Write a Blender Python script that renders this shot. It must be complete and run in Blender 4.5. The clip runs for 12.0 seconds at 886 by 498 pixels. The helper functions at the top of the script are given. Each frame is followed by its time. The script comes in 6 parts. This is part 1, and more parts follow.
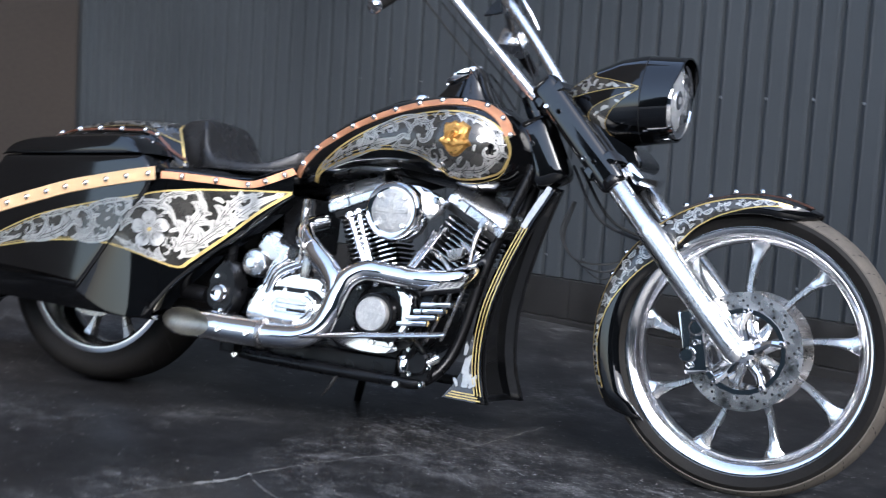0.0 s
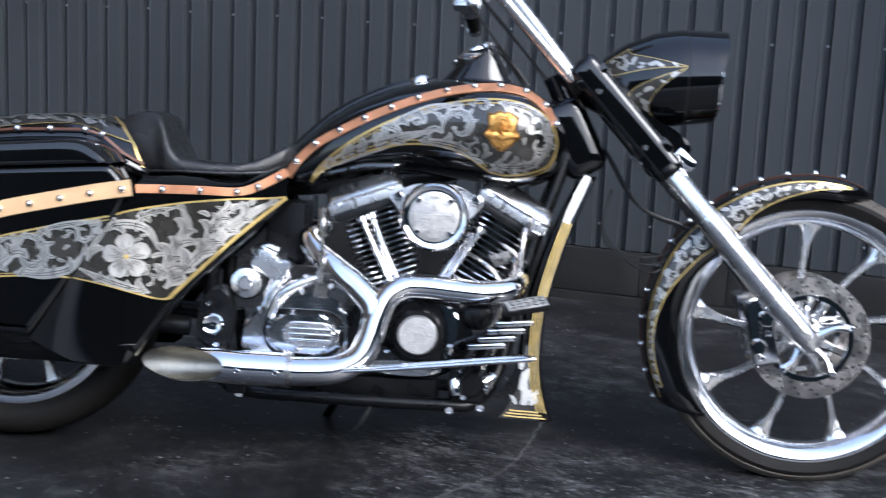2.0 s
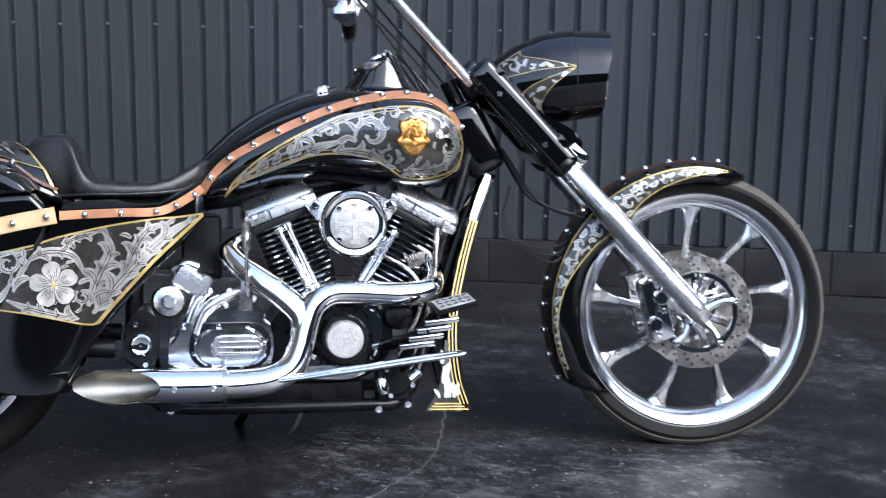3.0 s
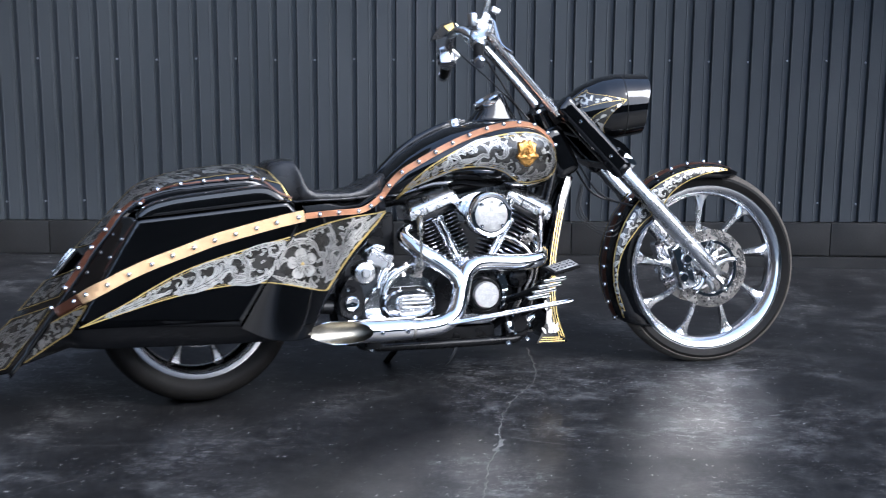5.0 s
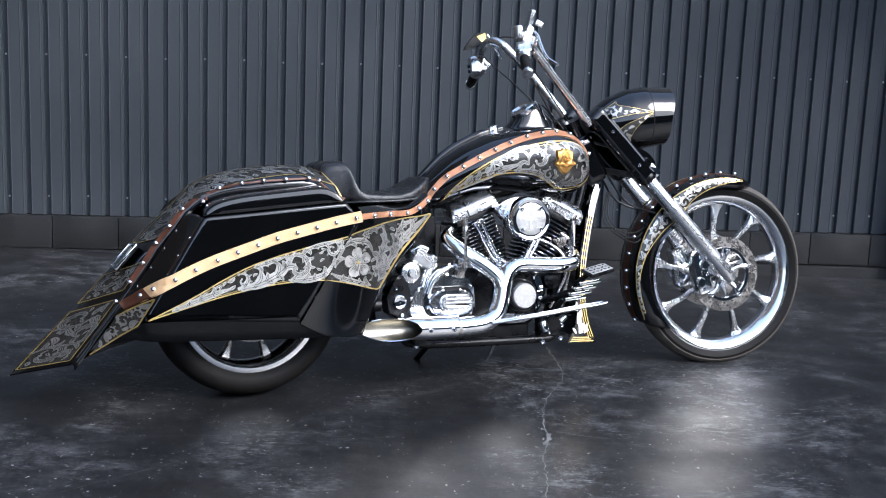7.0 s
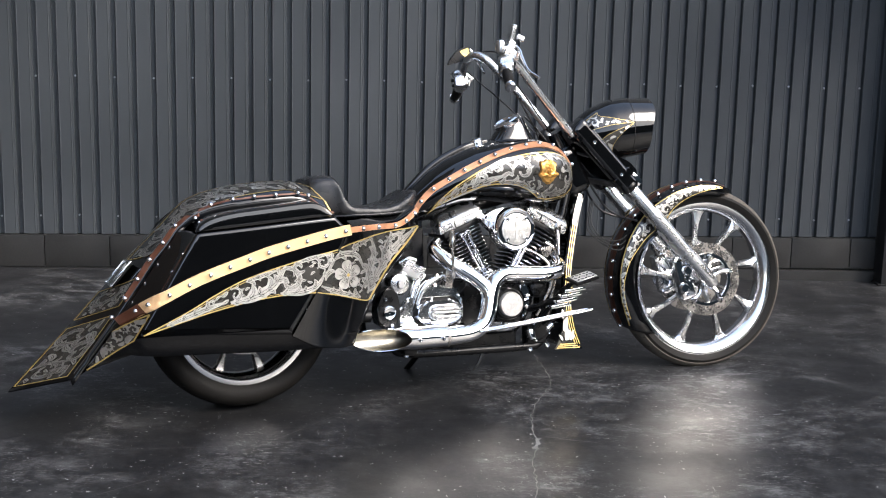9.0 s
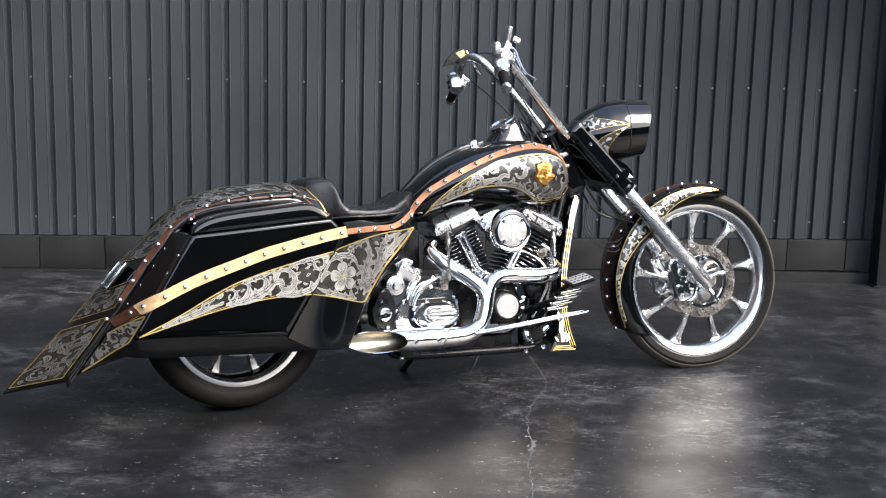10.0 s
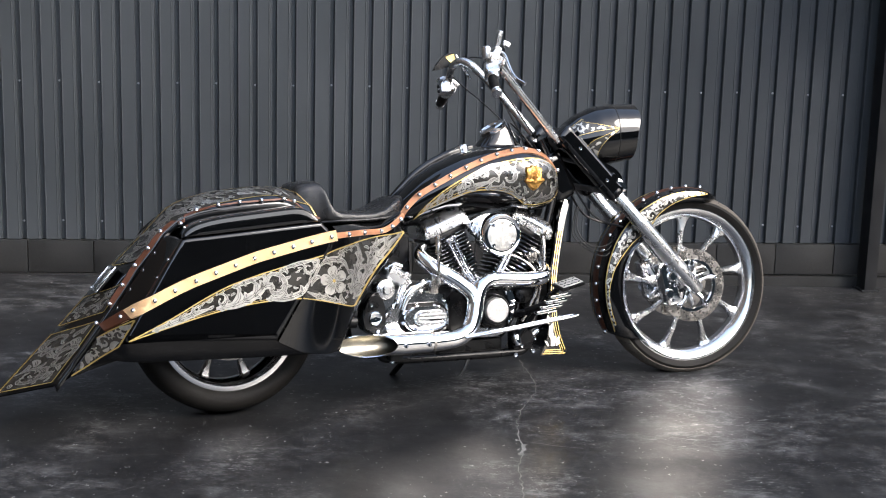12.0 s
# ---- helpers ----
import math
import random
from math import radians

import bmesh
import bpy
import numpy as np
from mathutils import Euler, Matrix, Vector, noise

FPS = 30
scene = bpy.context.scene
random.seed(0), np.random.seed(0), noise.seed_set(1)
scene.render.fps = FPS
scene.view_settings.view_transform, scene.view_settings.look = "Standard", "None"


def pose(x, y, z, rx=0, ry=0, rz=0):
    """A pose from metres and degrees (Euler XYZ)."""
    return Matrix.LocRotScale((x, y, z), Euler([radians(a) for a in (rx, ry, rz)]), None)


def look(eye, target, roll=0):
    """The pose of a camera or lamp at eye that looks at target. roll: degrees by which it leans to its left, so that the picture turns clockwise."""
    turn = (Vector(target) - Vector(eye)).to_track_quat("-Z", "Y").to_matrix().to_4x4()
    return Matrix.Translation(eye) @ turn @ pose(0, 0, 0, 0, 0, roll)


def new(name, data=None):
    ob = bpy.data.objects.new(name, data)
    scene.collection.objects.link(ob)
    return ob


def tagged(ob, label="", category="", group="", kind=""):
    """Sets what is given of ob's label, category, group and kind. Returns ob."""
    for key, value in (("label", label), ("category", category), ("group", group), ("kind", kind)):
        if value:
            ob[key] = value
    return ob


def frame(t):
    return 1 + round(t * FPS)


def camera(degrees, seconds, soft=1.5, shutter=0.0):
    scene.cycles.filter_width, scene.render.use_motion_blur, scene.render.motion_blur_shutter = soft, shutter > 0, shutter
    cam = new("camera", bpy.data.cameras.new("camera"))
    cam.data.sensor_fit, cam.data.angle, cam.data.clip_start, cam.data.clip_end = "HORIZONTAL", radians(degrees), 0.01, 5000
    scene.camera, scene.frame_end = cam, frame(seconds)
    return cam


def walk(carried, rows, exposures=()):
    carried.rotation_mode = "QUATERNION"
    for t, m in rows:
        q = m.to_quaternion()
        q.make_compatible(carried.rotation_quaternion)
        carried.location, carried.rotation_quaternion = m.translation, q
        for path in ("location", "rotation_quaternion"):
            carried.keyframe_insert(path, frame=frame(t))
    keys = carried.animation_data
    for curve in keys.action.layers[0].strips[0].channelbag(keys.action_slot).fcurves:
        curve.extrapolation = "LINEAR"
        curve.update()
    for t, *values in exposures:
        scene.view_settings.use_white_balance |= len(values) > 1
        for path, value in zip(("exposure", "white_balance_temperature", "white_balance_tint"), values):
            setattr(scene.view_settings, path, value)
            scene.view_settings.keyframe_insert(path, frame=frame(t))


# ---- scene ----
cam = camera(36.0, 12.0, soft=1.1, shutter=0.5)
# seconds, stops, kelvin, tint: the clip's camera settles from a bluish to a neutral picture
EXPOSURES = [(0, 1.24, 5910, 10), (0.5, 0.93, 5910, 10), (1.5, 0.89, 5860, 10), (2, 0.97, 5810, 10), (2.5, 1.11, 5810, 10), (4.5, 1.15, 5710, 10), (7.4, 1.25, 5810, 10), (7.7, 1.37, 6600, 10), (12, 1.37, 6600, 10)]
PATH = [
    (0, (2.52, -3.191, 0.927), (1.24, -1.67, 0.709), 3.5),
    (0.5, (2.2, -3.219, 1.109), (1.053, -1.606, 0.821), 0.6),
    (0.6, (2.119, -3.252, 1.123), (0.996, -1.62, 0.845), 1.0),
    (1, (1.809, -3.359, 1.119), (0.907, -1.602, 0.807), 0.8),
    (1.5, (1.426, -3.466, 1.143), (0.654, -1.652, 0.806), 1.4),
    (2, (1.014, -3.507, 1.158), (0.429, -1.632, 0.779), 2.7),
    (2.1, (0.941, -3.52, 1.17), (0.361, -1.644, 0.789), 3.1),
    (2.5, (0.713, -3.556, 1.206), (0.258, -1.644, 0.837), 3.6),
    (2.7, (0.673, -3.62, 1.205), (0.345, -1.683, 0.83), 1.9),
    (4.3, (0.177, -4.428, 1.408), (0.13, -2.48, 0.959), -0.1),
    (4.5, (0.071, -4.699, 1.424), (0.068, -2.745, 1.0), -0.6),
    (5, (-0.181, -5.212, 1.516), (-0.16, -3.257, 1.095), 0.3),
    (5.5, (-0.462, -5.401, 1.534), (-0.333, -3.45, 1.114), 0.6),
    (6, (-0.659, -5.388, 1.544), (-0.46, -3.442, 1.126), 0.9),
    (6.5, (-0.728, -5.373, 1.545), (-0.537, -3.424, 1.14), 1.6),
    (7, (-0.715, -5.381, 1.539), (-0.543, -3.431, 1.126), 2.3),
    (7.5, (-0.716, -5.473, 1.56), (-0.543, -3.522, 1.154), 2.0),
    (7.7, (-0.701, -5.49, 1.537), (-0.531, -3.535, 1.152), 1.7),
    (9.5, (-0.731, -5.483, 1.564), (-0.537, -3.533, 1.166), 1.3),
    (10, (-0.727, -5.481, 1.561), (-0.53, -3.531, 1.167), 1.4),
    (10.5, (-0.73, -5.482, 1.558), (-0.524, -3.531, 1.166), 1.5),
    (11, (-0.728, -5.487, 1.564), (-0.518, -3.537, 1.17), 1.4),
    (11.5, (-0.736, -5.483, 1.561), (-0.524, -3.534, 1.17), 1.6),
    (12, (-0.736, -5.483, 1.559), (-0.521, -3.533, 1.172), 1.5),
]
walk(cam, [(t, look(eye, target, roll)) for t, eye, target, roll in PATH], EXPOSURES)

# ---- light: an open yard under a bright, thinly clouded sky ----
sky = bpy.data.worlds.new("sky")
scene.world = sky
sky.use_nodes = True
sky_tex = sky.node_tree.nodes.new("ShaderNodeTexSky")
sky_tex.sky_type, sky_tex.sun_disc = "NISHITA", False
sky_tex.sun_elevation, sky_tex.sun_rotation = radians(36), radians(128)
sky_tex.air_density, sky_tex.dust_density, sky_tex.ozone_density = 1.0, 2.0, 1.0
cloud = sky.node_tree.nodes.new("ShaderNodeHueSaturation")
cloud.inputs["Saturation"].default_value = .95
sky.node_tree.links.new(sky_tex.outputs[0], cloud.inputs["Color"])
veil = sky.node_tree.nodes.new("ShaderNodeMix")  # a thin, even veil of cloud before the blue
veil.data_type, veil.blend_type, veil.inputs["Factor"].default_value = "RGBA", "ADD", 1.0
veil.inputs["B"].default_value = (.85, 1.0, 1.25, 1)
sky.node_tree.links.new(cloud.outputs[0], veil.inputs["A"])
sky.node_tree.links.new(veil.outputs["Result"], sky.node_tree.nodes["Background"].inputs[0])
sky.node_tree.nodes["Background"].inputs[1].default_value = 0.15
sun = new("sun", bpy.data.lights.new("sun", "SUN"))
sun.data.energy, sun.data.angle, sun.data.color = 1.35, radians(30), (1.0, 0.965, 0.92)
sun.matrix_world = look((3.72, -2.9, 3.43), (0, 0, 0))


# ---- materials ----
def surface(name, color, rough=.5, metal=0.0, spread=.15, scale=12.0, fine=180.0, bump=0.0, coat=0.0, rough_spread=.1, spec=.5):
    """Principled surface with colour and gloss that vary at two scales, and fine relief."""
    m = bpy.data.materials.new(name)
    m.use_nodes = True
    nt = m.node_tree
    b = nt.nodes["Principled BSDF"]
    b.inputs["Metallic"].default_value = metal
    b.inputs["Coat Weight"].default_value = coat
    b.inputs["Coat Roughness"].default_value = .03
    b.inputs["Specular IOR Level"].default_value = spec
    co = nt.nodes.new("ShaderNodeTexCoord")
    big, small = nt.nodes.new("ShaderNodeTexNoise"), nt.nodes.new("ShaderNodeTexNoise")
    for n, s in ((big, scale), (small, fine)):
        n.inputs["Scale"].default_value, n.inputs["Detail"].default_value = s, 5
        nt.links.new(co.outputs["Object"], n.inputs["Vector"])
    mix = nt.nodes.new("ShaderNodeMix")
    mix.data_type, mix.inputs["Factor"].default_value = "FLOAT", .4
    nt.links.new(big.outputs["Fac"], mix.inputs["A"])
    nt.links.new(small.outputs["Fac"], mix.inputs["B"])
    ramp = nt.nodes.new("ShaderNodeValToRGB")
    ramp.color_ramp.elements[0].position, ramp.color_ramp.elements[1].position = .3, .7
    ramp.color_ramp.elements[0].color = (*[c * (1 - spread) for c in color], 1)
    ramp.color_ramp.elements[1].color = (*[min(1, c * (1 + spread)) for c in color], 1)
    nt.links.new(mix.outputs["Result"], ramp.inputs["Fac"])
    nt.links.new(ramp.outputs["Color"], b.inputs["Base Color"])
    rng = nt.nodes.new("ShaderNodeMapRange")
    rng.inputs["From Min"].default_value, rng.inputs["From Max"].default_value = .3, .7
    rng.inputs["To Min"].default_value, rng.inputs["To Max"].default_value = max(.02, rough - rough_spread), min(1, rough + rough_spread)
    nt.links.new(big.outputs["Fac"], rng.inputs["Value"])
    nt.links.new(rng.outputs["Result"], b.inputs["Roughness"])
    if bump:
        bp = nt.nodes.new("ShaderNodeBump")
        bp.inputs["Strength"].default_value, bp.inputs["Distance"].default_value = bump, .002
        nt.links.new(small.outputs["Fac"], bp.inputs["Height"])
        nt.links.new(bp.outputs["Normal"], b.inputs["Normal"])
    return m


CHROME = surface("chrome", (.93, .93, .94), .05, 1.0, .03, 9, 120, rough_spread=.03)
CAST = surface("chromed_casting", (.93, .93, .93), .13, 1.0, .04, 16, 40, .12, rough_spread=.06)
STEEL = surface("brushed_steel", (.54, .51, .48), .24, 1.0, .14, 20, 300, .1)
ENGRAVED = surface("engraved_silver", (.58, .57, .55), .42, .75, .22, 70, 160, .7)
ALUMINIUM = surface("polished_aluminium", (.90, .90, .91), .13, 1.0, .06, 14, 160, rough_spread=.05)
BLACK = surface("black_gloss_paint", (.0022, .0023, .0026), .06, 0, .3, 5, 90, coat=1.0, rough_spread=.02, spec=.22)
SATIN = surface("satin_black_powder_coat", (.004, .004, .0045), .30, 0, .3, 18, 260, .15, spec=.3)
FIN = surface("black_cylinder_enamel", (.008, .008, .008), .4, 0, .3, 30, 200, .1, spec=.3)
LEATHER = surface("black_leather", (.019, .019, .020), .27, 0, .25, 14, 420, .5)
RUBBER = surface("tyre_rubber", (.010, .009, .008), .6, 0, .4, 10, 220, .3, spec=.18)
WORN = surface("worn_tread_rubber", (.10, .086, .07), .75, 0, .35, 22, 240, .4)
COPPER = surface("copper_leather_strap", (.74, .35, .19), .42, .6, .14, 25, 260, .25)
# Copper leather darkened as shaded, for straps that face away from the sun.
SHADED_COPPER = surface("copper_leather_shaded", (.10, .036, .019), .42, .25, .2, 25, 260, .25)
# The same copper leather brightened as lit, for the saddlebag strap.
LIT_COPPER = surface("copper_leather_lit", (.92, .58, .31), .42, .35, .12, 18, 260, .25)
SILVER = surface("silver_leaf", (.55, .535, .50), .40, .85, .26, 60, 420, .2, coat=.35, rough_spread=.10)
GRAPHITE = surface("graphite_panel_paint", (.040, .037, .032), .26, .3, .3, 20, 200, coat=.9)
GOLD = surface("gold_leaf", (.66, .48, .17), .38, .7, .15, 40, 260, coat=.3, rough_spread=.08)
BRASS = surface("cast_gold", (.62, .33, .09), .36, .85, .4, 90, 260, .5)
BURNT = surface("heat_tinted_steel", (.44, .41, .34), .38, 1.0, .3, 12, 160)
DARK = surface("dark_recess", (.004, .004, .004), .7, 0, .2)
LENS = surface("headlamp_glass", (.72, .74, .76), .08, .6, .2, 60, 160, coat=1)
CABLE = surface("cable_rubber", (.012, .012, .012), .5)
SHEET = surface("slate_coated_sheet", (.043, .049, .055), .42, 0, .20, 1.1, 260, .08, rough_spread=.10)
TILE = surface("charcoal_tile", (.019, .0185, .018), .45, 0, .35, 7, 120, .3, rough_spread=.12)
MORTAR = surface("pale_grout", (.13, .128, .12), .85, 0, .3, 20, 200, .4)
POST = surface("black_steel_post", (.010, .010, .011), .45, 0, .25, 6, 160, .1)
SCREW = surface("zinc_screw", (.42, .43, .45), .4, .7, .2)
BROWN = surface("dark_brown_render", (.026, .020, .016), .8, 0, .4, .8, 40, .2)
FACADE = surface("dark_green_render", (.016, .021, .020), .8, 0, .5, .5, 30, .2)
PALE = surface("pale_dry_concrete", (.24, .235, .225), .8, 0, .25, .6, 20, .2)
ETCH = surface("etched_silver", (.60, .59, .56), .5, .6, .3, 60, 200)
SATIN_ALLOY = surface("satin_polished_alloy", (.92, .92, .92), .26, 1.0, .06, 14, 160, rough_spread=.06)


def floor_material():
    """Dark sealed concrete: worn sheen, scuffs in pale streaks, stains and chips."""
    m = surface("sealed_concrete", (.012, .012, .0128), .3, 0, .4, 1.7, 60, .10, rough_spread=.1, spec=.28)
    nt = m.node_tree
    b = nt.nodes["Principled BSDF"]
    base = b.inputs["Base Color"].links[0].from_socket
    co = nt.nodes.new("ShaderNodeTexCoord")

    def noise_mask(stretch, scale, low, high, detail=8.0, rough=.65, vector=None):
        mp = nt.nodes.new("ShaderNodeMapping")
        mp.inputs["Scale"].default_value = stretch
        n = nt.nodes.new("ShaderNodeTexNoise")
        n.inputs["Scale"].default_value, n.inputs["Detail"].default_value, n.inputs["Roughness"].default_value = scale, detail, rough
        r = nt.nodes.new("ShaderNodeMapRange")
        r.inputs["From Min"].default_value, r.inputs["From Max"].default_value = low, high
        nt.links.new(vector or co.outputs["Object"], mp.inputs["Vector"])
        nt.links.new(mp.outputs["Vector"], n.inputs["Vector"])
        nt.links.new(n.outputs["Fac"], r.inputs["Value"])
        return r.outputs["Result"]

    def blend(under, mask, color, amount):
        k = nt.nodes.new("ShaderNodeMath")
        k.operation = "MULTIPLY"
        k.inputs[1].default_value = amount
        nt.links.new(mask, k.inputs[0])
        x = nt.nodes.new("ShaderNodeMix")
        x.data_type = "RGBA"
        nt.links.new(k.outputs[0], x.inputs["Factor"])
        nt.links.new(under, x.inputs["A"])
        x.inputs["B"].default_value = (*color, 1)
        return x.outputs["Result"]

    def warp(amount):
        """Coordinates pushed about by a broad noise, so that the streaks wander."""
        n = nt.nodes.new("ShaderNodeTexNoise")
        n.inputs["Scale"].default_value, n.inputs["Detail"].default_value = 1.4, 3
        v = nt.nodes.new("ShaderNodeMix")
        v.data_type, v.inputs["Factor"].default_value = "VECTOR", amount
        nt.links.new(co.outputs["Object"], n.inputs["Vector"])
        nt.links.new(co.outputs["Object"], v.inputs["A"])
        nt.links.new(n.outputs["Color"], v.inputs["B"])
        return v.outputs["Result"]

    def both(a, b):
        k = nt.nodes.new("ShaderNodeMath")
        k.operation = "MULTIPLY"
        nt.links.new(a, k.inputs[0])
        nt.links.new(b, k.inputs[1])
        return k.outputs[0]

    drift = warp(.12)
    out = blend(base, noise_mask((1, 1, 1), 1.3, .46, .66, 6), (.011, .011, .012), .8)
    out = blend(out, noise_mask((1.3, 1, 1), 34, .44, .60, 8, .8, drift), (.026, .026, .027), .6)
    out = blend(out, noise_mask((1.2, 1, 1), 5.5, .49, .64, 14, .82, drift), (.046, .046, .047), .6)
    out = blend(out, noise_mask((1, 1.2, 1), 17, .49, .58, 10, .8), (.010, .010, .011), .5)
    rubbed = noise_mask((1, 1, 1), 1.7, .44, .60, 5, .6, drift)
    out = blend(out, both(rubbed, noise_mask((1.0, 1.6, 1), 9, .50, .61, 14, .85, drift)), (.17, .17, .171), .85)
    out = blend(out, both(rubbed, noise_mask((1.0, 2.6, 1), 16, .56, .63, 12, .85, drift)), (.32, .32, .32), .85)
    out = blend(out, noise_mask((12, 2.0, 1), 3.0, .64, .69, 10, .75, drift), (.22, .22, .22), .6)
    out = blend(out, noise_mask((1, 1, 1), 44, .67, .71, 4, .6), (.40, .40, .39), .8)
    out = blend(out, both(rubbed, noise_mask((.8, 2.4, 1), 60, .60, .66, 6, .7, drift)), (.30, .30, .29), .75)
    gloss = nt.nodes.new("ShaderNodeMapRange")
    gloss.inputs["To Min"].default_value, gloss.inputs["To Max"].default_value = .30, .50
    nt.links.new(noise_mask((1.5, 2.2, 1), 1.2, .35, .68, 9, .62, drift), gloss.inputs["Value"])
    nt.links.new(gloss.outputs["Result"], b.inputs["Roughness"])
    nt.links.new(out, b.inputs["Base Color"])
    return m


CONCRETE = floor_material()


# ---- building helpers ----
def part(name, bm, material, parent=None, label="", flat=False, angle=38):
    """Links a bmesh as one mesh object under a thing or a part."""
    bmesh.ops.recalc_face_normals(bm, faces=bm.faces[:])
    me = bpy.data.meshes.new(name)
    bm.to_mesh(me)
    bm.free()
    for m in (material if isinstance(material, (list, tuple)) else (material,)):
        me.materials.append(m)
    if not flat:
        me.polygons.foreach_set("use_smooth", [True] * len(me.polygons))
        me.set_sharp_from_angle(angle=radians(angle))
    ob = new(name, me)
    ob.parent = parent
    if label:
        ob["label"] = label
    if name in STUFF:
        tagged(ob, kind="stuff")
    return ob


STUFF = {"scrollwork", "vein", "engraving", "tread_groove", "drilling", "loom"}


def again(name, mesh, parent, m):
    """One more piece on a mesh that is shared."""
    ob = new(name, mesh)
    ob.parent = parent
    ob.matrix_basis = m
    return ob


def curve_points(pts, n=6):
    """A smooth line through the points (Catmull-Rom), n steps a span."""
    pts = [Vector(p) for p in pts]
    ext = [pts[0] * 2 - pts[1], *pts, pts[-1] * 2 - pts[-2]]
    out = []
    for i in range(1, len(ext) - 2):
        a, b, c, d = ext[i - 1:i + 3]
        for k in range(n):
            t = k / n
            out.append(.5 * (2 * b + (c - a) * t + (2 * a - 5 * b + 4 * c - d) * t * t + (3 * b - a - 3 * c + d) * t ** 3))
    out.append(pts[-1])
    return out


def skin(bm, rings, close=True, caps=True):
    """Faces between rings of points; the rings are closed loops."""
    vs = [[bm.verts.new(p) for p in ring] for ring in rings]
    n = len(vs[0])
    for a, b in zip(vs, vs[1:]):
        for i in range(n if close else n - 1):
            bm.faces.new((a[i], a[(i + 1) % n], b[(i + 1) % n], b[i]))
    if caps and close:
        bm.faces.new(vs[0][::-1])
        bm.faces.new(vs[-1])
    return vs


def tube(bm, pts, radius, n=14, steps=6, caps=True):
    """A round tube along a smooth line; radius may be a list, one for each point."""
    line = curve_points(pts, steps) if steps > 1 else [Vector(p) for p in pts]
    rings, side = [], None
    for i, p in enumerate(line):
        way = (line[min(i + 1, len(line) - 1)] - line[max(i - 1, 0)]).normalized()
        if side is None:
            side = way.orthogonal().normalized()
        side = (side - way * side.dot(way)).normalized()
        up = way.cross(side)
        k = i / (len(line) - 1) * (len(pts) - 1)
        r = radius if not isinstance(radius, (list, tuple)) else radius[int(k)] + (radius[min(int(k) + 1, len(radius) - 1)] - radius[int(k)]) * (k % 1)
        rings.append([p + (side * math.cos(a) + up * math.sin(a)) * r for a in (j / n * math.tau for j in range(n))])
    skin(bm, rings, caps=caps)


def lathe(bm, profile, at, axis=(0, -1, 0), n=32):
    """A turned body: profile of (radius, height along the axis) from the place at."""
    at, axis = Vector(at), Vector(axis).normalized()
    u = axis.orthogonal().normalized()
    v = axis.cross(u)
    rings = []
    for r, h in profile:
        r = max(r, 1e-4)
        rings.append([at + axis * h + (u * math.cos(a) + v * math.sin(a)) * r for a in (j / n * math.tau for j in range(n))])
    skin(bm, rings)


def block(bm, size, m, bevel=.004, segments=2):
    """A box of that size at the pose m with rounded edges."""
    made = bmesh.ops.create_cube(bm, size=1, matrix=m @ Matrix.Diagonal((*size, 1)))
    if bevel:
        bmesh.ops.bevel(bm, geom=list({e for v in made["verts"] for e in v.link_edges}), offset=bevel, segments=segments, affect="EDGES", profile=.7)


def plate(bm, outline, y0, y1, bevel=.004, segments=2):
    """A plate with an outline in the bike's x and z, from y0 to y1, with rounded rims."""
    a = [bm.verts.new((x, y0, z)) for x, z in outline]
    b = [bm.verts.new((x, y1, z)) for x, z in outline]
    n = len(a)
    faces = [bm.faces.new(a), bm.faces.new(b[::-1])]
    faces += [bm.faces.new((a[i], b[i], b[(i + 1) % n], a[(i + 1) % n])) for i in range(n)]
    if bevel:
        bmesh.ops.bevel(bm, geom=list({e for f in faces[:2] for e in f.edges}), offset=bevel, segments=segments, affect="EDGES")


def smooth2(pts, n=6):
    return [(p.x, p.z) for p in curve_points([(x, 0, z) for x, z in pts], n)]


class Patch:
    """A surface that is laid out in metres along and across it."""

    def __init__(self, at):
        self.at = at


def on(face, x, z, lift=0.0):
    """The place on a body's side face, lifted off it along its normal."""
    if isinstance(face, Patch):
        return face.at(x, z, lift)
    e = .004
    y = face(x, z)
    nrm = Vector(((face(x + e, z) - face(x - e, z)) / (2 * e), -1, (face(x, z + e) - face(x, z - e)) / (2 * e))).normalized()
    return Vector((x, y, z)) + nrm * lift, nrm


def ribbon(bm, line, width, face, lift=.003, steps=5, taper=()):
    """A flat band along a line on a face, with rims that turn down to it."""
    pts = smooth2(line, steps) if steps > 1 else list(line)
    rows = []
    for i, (x, z) in enumerate(pts):
        a, b = pts[max(i - 1, 0)], pts[min(i + 1, len(pts) - 1)]
        d = math.hypot(b[0] - a[0], b[1] - a[1]) or 1
        nx, nz = -(b[1] - a[1]) / d, (b[0] - a[0]) / d
        w = width * (lin(i / (len(pts) - 1), taper) if taper else 1) / 2
        row = []
        for k, up in ((-1, 0), (-.92, 1), (0, 1), (.92, 1), (1, 0)):
            row.append(on(face, x + nx * w * k, z + nz * w * k, .0006 + lift * up)[0])
        rows.append(row)
    skin(bm, rows, close=False)


def stroke(bm, line, widths, face, lift):
    """A painted stroke: a flat strip of varying width on a face."""
    rows = []
    for i, (x, z) in enumerate(line):
        a, b = line[max(i - 1, 0)], line[min(i + 1, len(line) - 1)]
        d = math.hypot(b[0] - a[0], b[1] - a[1]) or 1
        nx, nz = -(b[1] - a[1]) / d, (b[0] - a[0]) / d
        w = widths[i] / 2
        rows.append([on(face, x + nx * w, z + nz * w, lift)[0], on(face, x - nx * w, z - nz * w, lift)[0]])
    skin(bm, rows, close=False)


